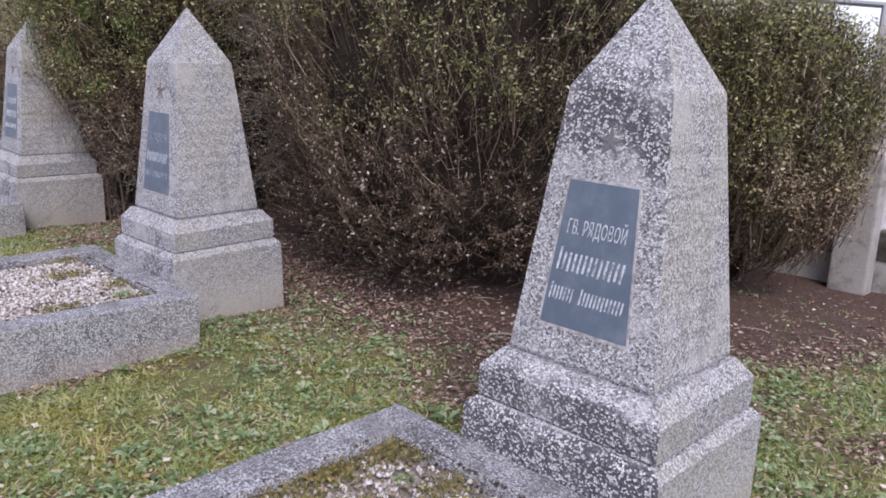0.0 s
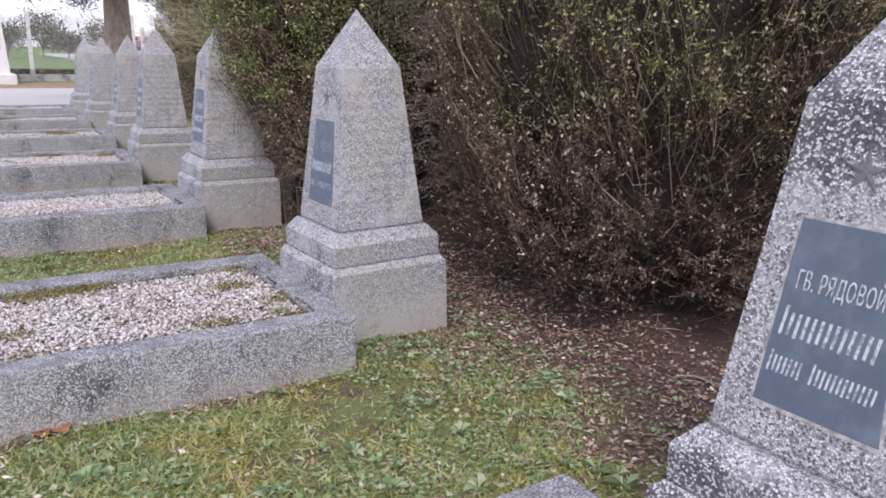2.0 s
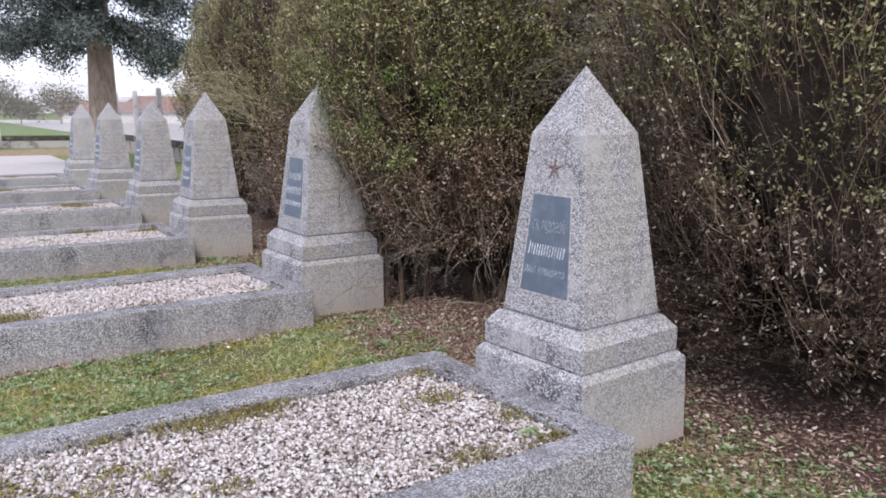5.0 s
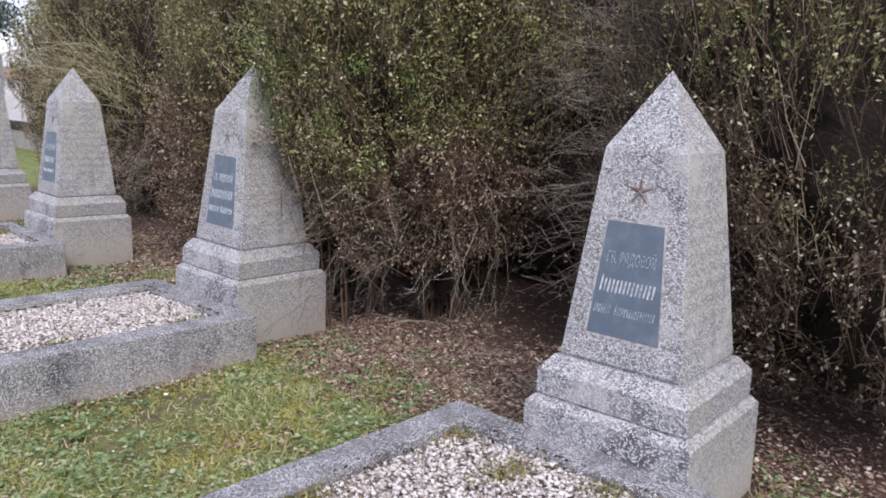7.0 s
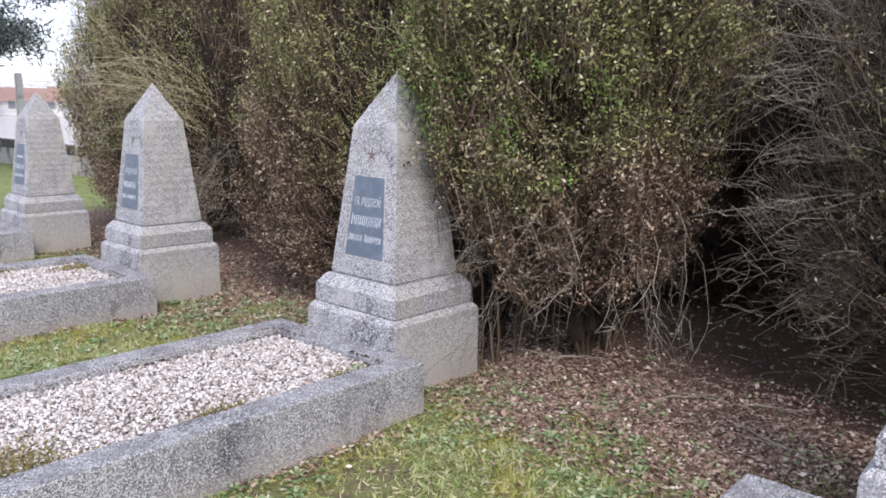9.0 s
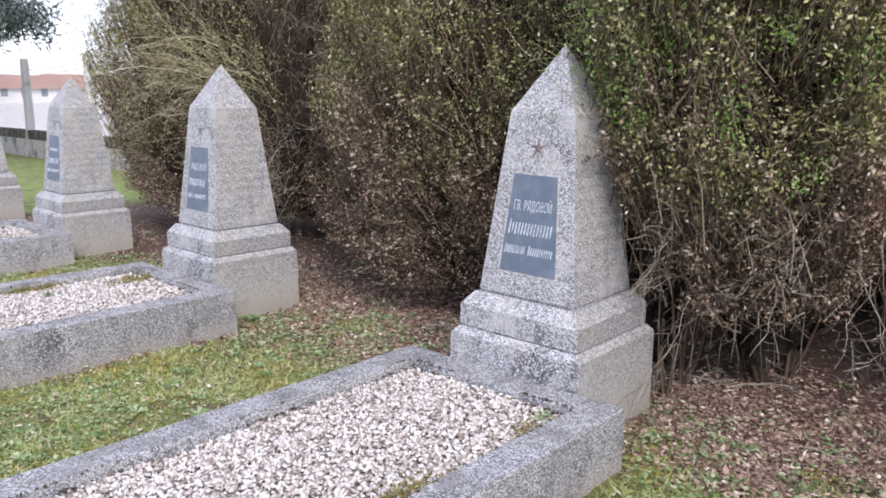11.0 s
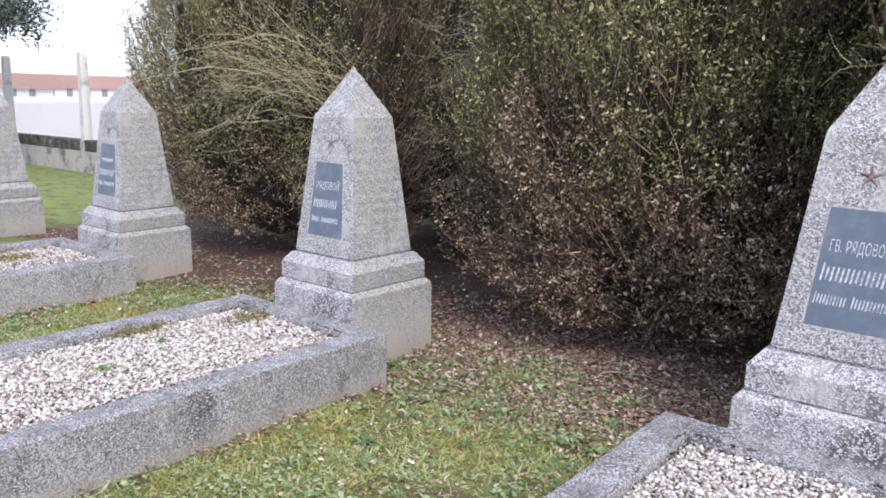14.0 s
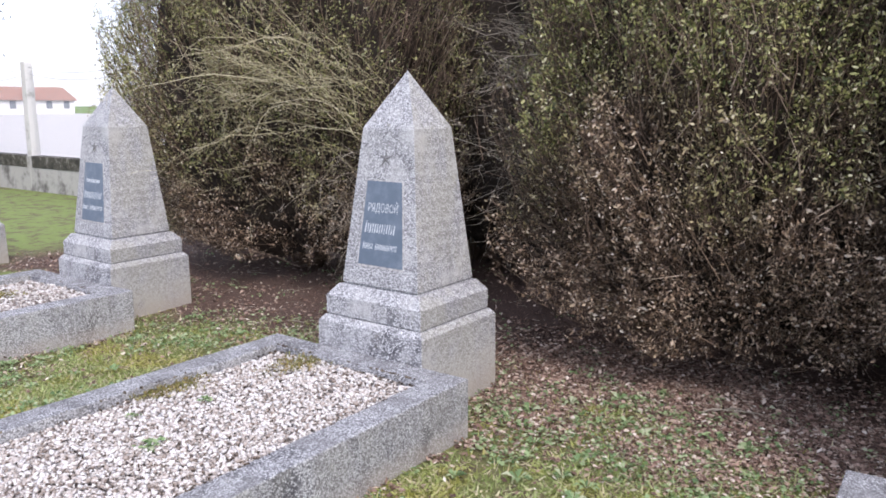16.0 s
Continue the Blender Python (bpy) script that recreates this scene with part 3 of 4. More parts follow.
def grave_bed(i, stones, mossy, weeds):
    turn = pose(0, 0, 0, 0, 0, HEAD_YAW[i] * 0.6)
    m = Matrix.Translation((HEAD_X[i], HEAD_Y[i], 0)) @ turn
    ob = empty("grave_border", m, "low aggregate concrete kerb framing a gravelled grave", "grave kerb", "grave borders in a row")
    x0, x1 = BED_X[i]
    head = -WB * DEEP * HEAD_SIZE[i] - 0.004
    w, h = KERB_W, KERB_H
    for name, b in (("side_kerb", (x0, x0 + w, FOOT, head)), ("side_kerb", (x1 - w, x1, FOOT, head)), ("head_kerb", (x0 + w, x1 - w, head - w, head)), ("foot_kerb", (x0 + w, x1 - w, FOOT, FOOT + w))):
        bm = bmesh.new()
        lo, hi = (0.0015, 0.0) if "side" not in name else (0.0, 0.0)
        box(bm, b[0] + lo, b[1] - lo, b[2], b[3], -0.12, h - lo)
        bmesh.ops.subdivide_edges(bm, edges=[e for e in bm.edges if e.calc_length() > 0.7], cuts=14)
        bmesh.ops.bevel(bm, geom=[e for e in bm.edges if len(e.link_faces) == 2 and e.calc_face_angle() > 0.5], offset=0.009, segments=2, affect="EDGES", profile=0.6)
        for v in bm.verts:
            v.co += noise.noise_vector(v.co * 7 + Vector((i * 5, 0, 0))) * 0.0035
        part(name, bm, KERB, ob)
    ix0, ix1, iy0, iy1 = x0 + w, x1 - w, FOOT + w, head - w
    level = h - 0.045
    bm = bmesh.new()
    box(bm, ix0 - 0.01, ix1 + 0.01, iy0 - 0.01, iy1 + 0.01, 0.0, level - 0.012)
    part("bed_soil", bm, BED, ob)
    n = stones
    p = np.stack([rng.uniform(ix0 + 0.01, ix1 - 0.01, n), rng.uniform(iy0, iy1 - 0.01, n), np.zeros(n)], -1)
    mound = 0.016 * np.sin(np.pi * (p[:, 0] - ix0) / (ix1 - ix0))
    p[:, 2] = level - 0.006 + mound + rng.uniform(-0.007, 0.012, n)
    r = rng.uniform(0.0065, 0.0135, n)
    v, f = pebbles(p, r)
    g = link("gravel", np_mesh("gravel", v, f), GRAVEL)
    g.matrix_world = m
    tagged(g, "loose white quartz gravel filling the grave bed", "gravel", "", "stuff")
    if mossy:
        pts = []
        for _ in range(mossy):
            c = np.array([rng.uniform(ix0, ix1), rng.uniform(iy0, iy1)])
            if rng.random() < 0.35:
                c[0] = rng.choice([ix0 + 0.03, ix1 - 0.03])
            rad = rng.uniform(0.04, 0.13)
            k = int(14000 * rad * rad * 3.1)
            a = rng.normal(size=(k, 2)) * rad * np.array([0.55, 0.8]) + c
            a = a[(a[:, 0] > ix0) & (a[:, 0] < ix1) & (a[:, 1] > iy0) & (a[:, 1] < iy1)]
            top = level + 0.011 + 0.016 * np.sin(np.pi * (a[:, 0] - ix0) / (ix1 - ix0))
            pts.append(np.c_[a, top + rng.uniform(-0.006, 0.012, len(a))])
        pts = np.concatenate(pts)
        v, f = blades(rng, pts, rng.uniform(0.01, 0.024, len(pts)), rng.uniform(0.005, 0.011, len(pts)), 0.3)
        o = link("moss", np_mesh("moss", v, f), MOSS)
        o.matrix_world = m
        tagged(o, "yellow-brown moss growing over the gravel", "moss", "", "stuff")
    k = 900 if i < 4 else 200
    t = rng.random(k)
    edge = rng.integers(0, 4, k)
    off = np.abs(rng.normal(size=k)) * 0.018 - 0.012
    cx = np.select([edge == 0, edge == 1], [ix0 + off, ix1 - off], ix0 + t * (ix1 - ix0))
    cy = np.select([edge < 2, edge == 2], [iy0 + t * (iy1 - iy0), iy1 - off], iy0 + off)
    keep = np.sin(cx * 9 + cy * 7 + i) + 0.6 * np.sin(cy * 23 + cx * 19) > -0.3
    cx, cy = cx[keep], cy[keep]
    onto = (cx < ix0) | (cx > ix1) | (cy > iy1) | (cy < iy0)
    v, f = pebbles(np.stack([cx, cy, np.where(onto, h - 0.001, level + 0.012)], -1), rng.uniform(0.003, 0.009, len(cx)))
    o = link("dirt", np_mesh("dirt", v, f), DIRT)
    o.matrix_world = m
    tagged(o, "dark earth crumbs along the inner kerb edge", "dirt", "", "stuff")
    for x, y, s in weeds:
        k = 26
        a = rng.uniform(0, 6.28, k)
        rr = rng.uniform(0.1, 1.0, k) * s
        pts = np.stack([x + rr * np.cos(a), y + rr * np.sin(a), np.full(k, level + 0.02) + (s - rr) * 0.5], -1)
        v, f = blades(rng, pts, rng.uniform(0.4, 0.8, k) * s, rng.uniform(0.25, 0.5, k) * s, -1)
        o = link("weed", np_mesh("weed", v, f), CLOVER)
        o.matrix_world = m
        tagged(o, "small green weed rooted in the gravel", "weed", "weeds in the gravel")


grave_bed(0, 4600, 75, [(-0.28, -0.66, 0.035)])
grave_bed(1, 15000, 19, [(0.36, -0.62, 0.04)])
grave_bed(2, 16500, 5, [(0.37, -0.6, 0.04)])
grave_bed(3, 16500, 5, [(0.02, -1.62, 0.05), (-0.2, -1.2, 0.035), (-0.3, -1.5, 0.03)])
grave_bed(4, 6000, 6, [])
for i in (5, 6):
    grave_bed(i, 4000, 4, [])

# ---- shrubs behind the headstones ----
PROF_U = [0.0, 0.08, 0.16, 0.4, 0.62, 0.85, 1.0]
PROF_R = [0.48, 0.72, 0.87, 1.0, 1.0, 0.88, 0.4]


FULL_R = [0.62, 0.8, 0.92, 1.0, 0.98, 0.86, 0.4]    # crown reaching low and forward
RISE_R = [0.3, 0.4, 0.58, 0.92, 1.0, 0.9, 0.5]     # crown rising from a narrow foot
LEAN_R = [0.1, 0.12, 0.2, 0.55, 1.0, 1.0, 0.5]     # slender foot, crown high up
HANG_R = [0.2, 0.3, 0.58, 1.0, 1.1, 0.95, 0.4]     # crown overhanging its foot


def shrub_face(th, u, cx, cy, rx, ry, h, ph, scale=1.0, prof=PROF_R):
    r = np.interp(u, PROF_U, prof) * scale
    lump = 1 + 0.07 * np.sin(3 * th + ph + 3 * u) + 0.06 * np.sin(5 * th - 2 * ph + 7 * u) + 0.05 * np.sin(9 * th + 11 * u + ph * 3) + 0.04 * np.sin(17 * th - 13 * u)
    return np.stack([cx + rx * r * lump * np.cos(th), cy + ry * r * lump * np.sin(th), u * h], -1)


def shrub(seed, cx, cy, rx, ry, h, n, per, leaf, low=0.075, label="dense half-dead box shrub with brown twigs and dull leaves", prof=PROF_R, core=0.74, gaps=1.0, bare=None):
    """gaps: how far the clumps stand apart; bare: a stretch of the outline, in degrees, that has lost its leaves."""
    rng = np.random.default_rng(seed)
    ph = seed * 1.7
    ob = empty("shrub", Matrix.Translation((cx, cy, 0)), label, "shrub", "shrubs behind the headstones")
    # stems from the root to the crown
    k = 14 if rx > 0.5 else 4
    th = rng.uniform(0, 6.28, k)
    p2 = shrub_face(th, rng.uniform(0.35, 0.75, k), 0, 0, rx * 0.75, ry * 0.75, h, ph)
    p0 = np.stack([0.22 * rng.random(k) * np.cos(th) * min(rx, 1), 0.22 * rng.random(k) * np.sin(th), np.full(k, -0.05)], -1)
    for a, b in zip(p0, p2):
        mid = a + (b - a) * [0.25, 0.25, 0.5] + rng.normal(size=3) * 0.09
        thick = rng.uniform(0.007, 0.02)
        v, f = strands(np.stack([a, a]), np.stack([mid, mid]), np.stack([b, b + rng.normal(size=3) * 0.2]), np.array([thick, thick * 0.6]), np.full(2, 0.004), 9, 0.022)
        link("stem", np_mesh("stem", v, f), TWIG, ob)
    # near-black shell: the shade inside the shrub, put into its colour
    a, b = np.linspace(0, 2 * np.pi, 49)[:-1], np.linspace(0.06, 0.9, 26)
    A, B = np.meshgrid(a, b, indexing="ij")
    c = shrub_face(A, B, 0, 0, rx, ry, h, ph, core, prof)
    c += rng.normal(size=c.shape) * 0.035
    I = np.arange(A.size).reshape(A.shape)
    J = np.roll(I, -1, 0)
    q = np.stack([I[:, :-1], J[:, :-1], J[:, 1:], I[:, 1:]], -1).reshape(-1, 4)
    link("inner_shade_shell", np_mesh("inner_shade_shell", c.reshape(-1, 3), q), CORE, ob)
    # twigs fan up and out to the face of the shrub
    th = np.where(rng.random(n) < 0.85, rng.uniform(math.radians(165), math.radians(375), n), rng.uniform(0, 6.28, n))
    u = low + (1 - low) * rng.random(n) ** 1.05
    clump = np.sin(4.3 * th * rx + 3.1 * u * h + ph) * np.sin(3.7 * u * h - 2.2 * th + 2 * ph) + 0.6 * np.sin(9.1 * th * rx - 6.3 * u * h + ph) * np.sin(8.2 * u * h + 5.0 * th)
    keep = rng.random(n) < np.interp(clump, [-0.9, -0.35, 0.2], [1 - 0.96 * gaps, 1 - 0.5 * gaps, 1.0]) * np.interp(u, [low, low + 0.1], [0.8, 1.0])
    th, u, clump, n = th[keep], u[keep], clump[keep], int(keep.sum())
    jit = 1.04 - 0.24 * rng.random(n) ** 1.5 + np.interp(clump, [-0.9, 0.9], [-0.15 * gaps, 0.06])
    e = shrub_face(th, u, 0, 0, rx, ry, h, ph, 1.0, prof) * np.stack([jit, jit, np.ones(n)], -1)
    e += rng.normal(size=(n, 3)) * 0.03
    ln = rng.uniform(0.2, 0.52, n)[:, None]
    out = np.stack([np.cos(th), np.sin(th), np.zeros(n)], -1)
    rise = np.interp(u, [0.1, 0.35, 1.0], [0.1, 0.75, 1.0])[:, None]
    s = e - out * ln * (1.1 - 0.75 * rise) - np.array([0, 0, 1.0]) * ln * rise + rng.normal(size=(n, 3)) * 0.09
    mid = (s + e) / 2 + out * ln * 0.12 + rng.normal(size=(n, 3)) * 0.05
    v, f = strands(s, mid, e, rng.uniform(0.0018, 0.004, n), np.full(n, 0.001), 2)
    k = int(n * 1.3)                      # short side twigs
    i = rng.integers(0, n, k)
    t = rng.uniform(0.35, 1.0, k)[:, None]
    a = s[i] * (1 - t) ** 2 + 2 * mid[i] * t * (1 - t) + e[i] * t * t
    b = a + rng.normal(size=(k, 3)) * 0.045 + (e - s)[i] * 0.12
    v2, f2 = strands(a, (a + b) / 2, b, np.full(k, 0.0017), np.full(k, 0.0009), 1)
    v, f = np.concatenate([v, v2]), np.concatenate([f, f2 + len(v)])
    link("twig_growth", np_mesh("twig_growth", v, f), TWIG, ob)
    # leaves along the outer half of each twig
    m = n * per
    i = rng.integers(0, n, m)
    t = (0.3 + 0.75 * rng.random(m) ** 0.42)[:, None]
    p = s[i] * (1 - t) ** 2 + 2 * mid[i] * t * (1 - t) + e[i] * t * t + rng.normal(size=(m, 3)) * 0.015
    if bare:
        turned = np.degrees(th[i]) % 360 + rng.normal(size=m) * 6
        p = p[(turned < bare[0]) | (turned > bare[1]) | (rng.random(m) < 0.12)]
        m = len(p)
    size = rng.uniform(0.014, 0.031, m) * np.interp(rng.random(m), [0, 0.9, 1], [0.8, 1.1, 1.5])
    v, f = blades(rng, p, size, size * rng.uniform(0.35, 0.55, m), 0.15)
    link("leaves", np_mesh("leaves", v, f), leaf, ob)
    return ob


def spray(name, ob, seed, root, aim, n, spread, length, sag, material, thick=0.003):
    """Bare branches that fan out from a root towards aim, under a shrub."""
    rng = np.random.default_rng(seed)
    d = np.asarray(aim, float)
    d = d / np.linalg.norm(d) + rng.normal(size=(n, 3)) * spread
    p0 = np.asarray(root) + rng.normal(size=(n, 3)) * np.array([0.12, 0.12, 0.2])
    ln = rng.uniform(0.5, 1.0, n)[:, None] * length
    p2 = p0 + d * ln
    p2[:, 2] -= sag * rng.uniform(0.3, 1.2, n)
    p1 = p0 + d * ln * 0.55
    p1[:, 2] += 0.06
    p1 += rng.normal(size=(n, 3)) * 0.16 * length
    p2[:, 2] = np.maximum(p2[:, 2], 0.03)
    v, f = strands(p0, p1, p2, rng.uniform(0.5, 1.2, n) * thick, np.full(n, 0.0011), 7, 0.02)
    # side shoots
    k = n * 7
    i = rng.integers(0, n, k)
    t = rng.uniform(0.35, 0.95, k)[:, None]
    a = p0[i] * (1 - t) ** 2 + 2 * p1[i] * t * (1 - t) + p2[i] * t * t
    b = a + d[i] * rng.uniform(0.02, 0.13, (k, 1)) + rng.normal(size=(k, 3)) * 0.06
    v2, f2 = strands(a, (a + b) / 2 + rng.normal(size=(k, 3)) * 0.03, b, np.full(k, 0.0015), np.full(k, 0.0008), 3)
    base = np.array(ob.matrix_world.translation)
    me = np_mesh(name, np.concatenate([v, v2]) - base, np.concatenate([f, f2 + len(v)]))
    return link(name, me, material, ob, "bare grey-brown branches")


def shoots(ob, seed, places):
    """Tufts of fresh green leaves."""
    rng = np.random.default_rng(seed)
    pts = np.concatenate([rng.normal(size=(int(n), 3)) * r * np.array([1, 1, 1.2]) + [x, y, z] for x, y, z, r, n in places])
    s = rng.uniform(0.01, 0.022, len(pts))
    v, f = blades(rng, pts, s, s * 0.55, 0.2)
    link("green_growth", np_mesh("green_growth", v - np.array(ob.matrix_world.translation), f), SHOOT, ob, "fresh bright green leaf tufts")


b01 = shrub(1, -1.38, 3.12, 0.98, 0.66, 2.0, 8500, 13, LEAF_OLIVE, 0.15, "broad olive box shrub with upright shoots", RISE_R, 0.55, 0.6)
b12 = shrub(2, -2.75, 2.15, 1.62, 1.68, 3.4, 9500, 15, LEAF_DRY_SHADED, 0.06, prof=FULL_R, gaps=0.9, bare=(160, 232))
b23 = shrub(3, -5.32, 1.2, 0.72, 1.15, 3.3, 10000, 16, LEAF_MIX, 0.16, "overhanging box shrub, brown below with green shoots", HANG_R, 0.7, 0.6)
shrub(10, -5.62, 0.58, 0.34, 0.6, 2.9, 3200, 15, LEAF_MIX, 0.36, "slender green box shrub leaning over a headstone", LEAN_R, 0.4, 0.6)
b34 = shrub(4, -7.45, 2.05, 1.44, 1.7, 3.4, 11500, 16, LEAF_TAN, 0.06, prof=FULL_R, gaps=0.35, bare=(160, 222))
b45 = shrub(5, -11.7, 2.05, 2.0, 1.45, 3.6, 9500, 15, LEAF_MID, gaps=0.6, bare=(322, 361))
# added fillers: near-black cores stand for the deep shade between the crowns
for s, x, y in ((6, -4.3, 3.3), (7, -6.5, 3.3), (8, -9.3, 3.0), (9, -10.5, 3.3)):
    shrub(s, x, y, 1.25, 0.8, 4.0, 900, 1, LEAF_DRY_SHADED, 0.05, "added filler shrub, its near-black core stands for shade in the gap", core=0.9)
shrub(12, -5.4, 3.15, 1.0, 0.65, 2.6, 900, 1, LEAF_DRY_SHADED, 0.05, "added filler shrub, its near-black core stands for shade in the gap", FULL_R, 0.92)
for s, z, up in ((11, 0.75, 0.0), (61, 1.15, 0.15), (62, 1.6, 0.3), (63, 2.0, 0.3)):
    spray("bare_brushwood", b12, s, (-3.75, 1.5, z), (-0.55, -0.75, up), 50, 0.3, 0.75, 0.2, BARE_SHADED)
spray("arching_brushwood", b45, 34, (-9.95, 1.05, 1.45), (-0.6, -0.5, 0.55), 55, 0.3, 1.1, 0.3, OLIVE)
spray("bare_brushwood", b34, 35, (-8.5, 1.4, 1.75), (-0.65, -0.6, 0.3), 70, 0.3, 0.65, 0.2, BARE)
for s, x, y, z, aim in ((51, -5.3, 0.9, 0.8, (0.5, -0.85, -0.1)), (52, -5.45, 0.75, 0.7, (0.1, -1.0, 0.0)), (53, -5.2, 0.7, 0.75, (0.3, -0.9, 0.0))):
    spray("crooked_branchwork", b23, s, (x, y, z), aim, 7, 0.3, 0.65, 0.12, BARE, 0.006)
spray("bare_brushwood", b23, 12, (-4.95, 0.65, 0.85), (0.1, -0.9, 0.0), 12, 0.75, 0.42, 0.2, BARE)
spray("bare_brushwood", b23, 13, (-5.25, 0.55, 0.8), (0.0, -1.0, -0.05), 18, 0.7, 0.4, 0.28, BARE)
spray("hanging_brushwood", b23, 72, (-5.5, 0.5, 0.75), (0.05, -0.7, -0.5), 8, 0.35, 0.5, 0.15, BARE)
spray("hanging_brushwood", b23, 14, (-4.75, 0.8, 0.95), (0.25, -0.25, -0.7), 14, 0.22, 0.75, 0.2, BARE)
spray("bare_brushwood", b34, 15, (-8.6, 1.65, 1.2), (-0.6, -0.8, 0.15), 90, 0.4, 0.65, 0.2, BARE)
spray("bare_brushwood", b45, 16, (-10.6, 0.95, 1.75), (-0.75, -0.65, 0.2), 60, 0.28, 0.95, 0.35, OLIVE, 0.0045)
spray("bare_brushwood", b45, 17, (-10.2, 1.4, 0.8), (0.5, -0.8, 0.0), 90, 0.4, 0.7, 0.3, BARE)
spray("leaning_branchwork", b23, 71, (-5.5, 0.45, 1.35), (-0.3, -0.7, 0.75), 40, 0.28, 0.75, 0.05, OLIVE)
shoots(b23, 21, [(-5.6, -0.08, 1.6, 0.09, 520), (-5.5, -0.05, 1.4, 0.06, 300), (-5.1, -0.02, 1.4, 0.06, 240), (-5.65, -0.08, 1.9, 0.11, 520), (-5.35, -0.05, 1.75, 0.08, 300), (-4.85, 0.1, 1.2, 0.05, 140), (-4.75, 0.3, 1.65, 0.06, 200), (-4.95, 0.1, 1.75, 0.05, 160)])

# ---- turf, litter ----
rng = np.random.default_rng(3)


def scatter(n, x0, x1, y0, y1):
    p = np.stack([rng.uniform(x0, x1, n), rng.uniform(y0, y1, n)], -1)
    keep = np.ones(n, bool)
    for i in range(7):
        a, b = BED_X[i]
        dx, dy = p[:, 0] - HEAD_X[i], p[:, 1] - HEAD_Y[i]
        lean = math.tan(radians(HEAD_YAW[i] * 0.6))
        dx2 = dx + dy * lean
        keep &= ~((dx2 > a - 0.03) & (dx2 < b + 0.03) & (dy < -0.3) & (dy > FOOT - 0.01))
        keep &= ~((np.abs(dx) < 0.37) & (np.abs(dy) < 0.37))
    return p[keep]


BRANCHES = [(-5.75, 0.82, 2, 0.45), (-5.4, 0.8, 42, 0.42), (-4.55, 0.62, 40, 0.4), (-4.2, 0.86, 15, 0.34), (-3.7, 0.5, 160, 0.45), (-4.9, 0.35, -10, 0.35), (-7.3, 0.45, 30, 0.3), (-1.5, 1.0, 10, 0.35)]


def border(p):
    return p[:, 1] - 0.35 * np.exp(-((p[:, 0] + 1.5) / 0.65) ** 2) - 2.4 * np.clip((p[:, 0] + 1.2) / 1.5, 0, 1) + 0.28 * np.sin(p[:, 0] * 1.9 + 0.6) * np.sin(p[:, 0] * 0.73) + 0.12 * np.sin(p[:, 0] * 6.1 + p[:, 1] * 4)


p = np.concatenate([scatter(460000, -10.8, 0.6, -2.9, 0.6), scatter(110000, -1.4, 2.2, 0.6, 3.3), scatter(40000, 0.6, 2.2, -2.0, 0.6), scatter(60000, -13.5, -10.8, -2.9, 0.6), scatter(50000, -13.5, 2.2, -4.4, -2.9)])
d = border(p)
thin = np.sin(p[:, 0] * 3.1 + 1) * np.sin(p[:, 1] * 3.7) + 0.5 * np.sin(p[:, 0] * 8.3 + 2) * np.sin(p[:, 1] * 7.1 + p[:, 0])
p = p[rng.random(len(p)) < np.interp(d, [-0.7, 0.0, 0.35, 0.9], [1, 0.7, 0.16, 0.02]) * np.interp(thin, [-0.7, -0.1, 0.5], [0.15, 0.65, 1])]
p = np.c_[p, height(p[:, 0], p[:, 1]) - 0.014]
v, f = tufts(rng, p, rng.uniform(0.02, 0.058, len(p)), rng.uniform(0.006, 0.015, len(p)))
tagged(link("grass", np_mesh("grass", v, f), GRASS), "short mown grass, yellow-green with dry straw", "grass", "", "stuff")
c = scatter(20000, -13.0, 2.0, -4.0, 3.0)
c = c[rng.random(len(c)) < np.interp(border(c), [-0.5, 0.3, 0.9], [1, 0.5, 0.06])]
c = c[np.sin(c[:, 0] * 2.3) * np.sin(c[:, 1] * 2.9 + 1) + 0.35 * np.sin(c[:, 0] * 9 + c[:, 1] * 7) > -0.35]
p = np.repeat(c, 8, 0) + rng.normal(size=(len(c) * 8, 2)) * 0.03
p = np.c_[p, height(p[:, 0], p[:, 1]) + rng.uniform(0.004, 0.022, len(p))]
s = rng.uniform(0.012, 0.032, len(p))
v, f = blades(rng, p, s, s * rng.uniform(0.5, 0.9, len(p)), -1)
tagged(link("clover", np_mesh("clover", v, f), CLOVER), "clover and plantain leaves low in the turf", "clover", "", "stuff")
p = np.concatenate([scatter(150000, -14.5, 2.2, -2.6, 3.4), scatter(130000, -10.0, 0.5, -0.2, 1.5), scatter(50000, -8.5, -6.0, -0.5, 1.3), scatter(40000, -5.6, -3.6, -0.3, 1.0), scatter(30000, -1.5, 2.2, 0.8, 3.6)])
p = p[rng.random(len(p)) < np.interp(border(p), [-1.5, -0.1, 0.25, 0.8, 1.3, 3.6], [0.16, 0.42, 1, 0.8, 0.25, 0.12]) * np.where(border(p) < 0.1, np.interp(np.sin(p[:, 0] * 5.3 + 2 * np.sin(p[:, 1] * 3.1)) * np.sin(p[:, 1] * 4.7 + 1.3 * np.sin(p[:, 0] * 2.9)), [-0.5, 0.1, 0.6], [0.5, 0.9, 2.4]), 1.0) * np.interp(p[:, 0], [-6.5, -3.8, -2.6, -1.5, -0.8, 0.0], [1.0, 1.0, 0.6, 0.4, 0.4, 0.9])]
band = []
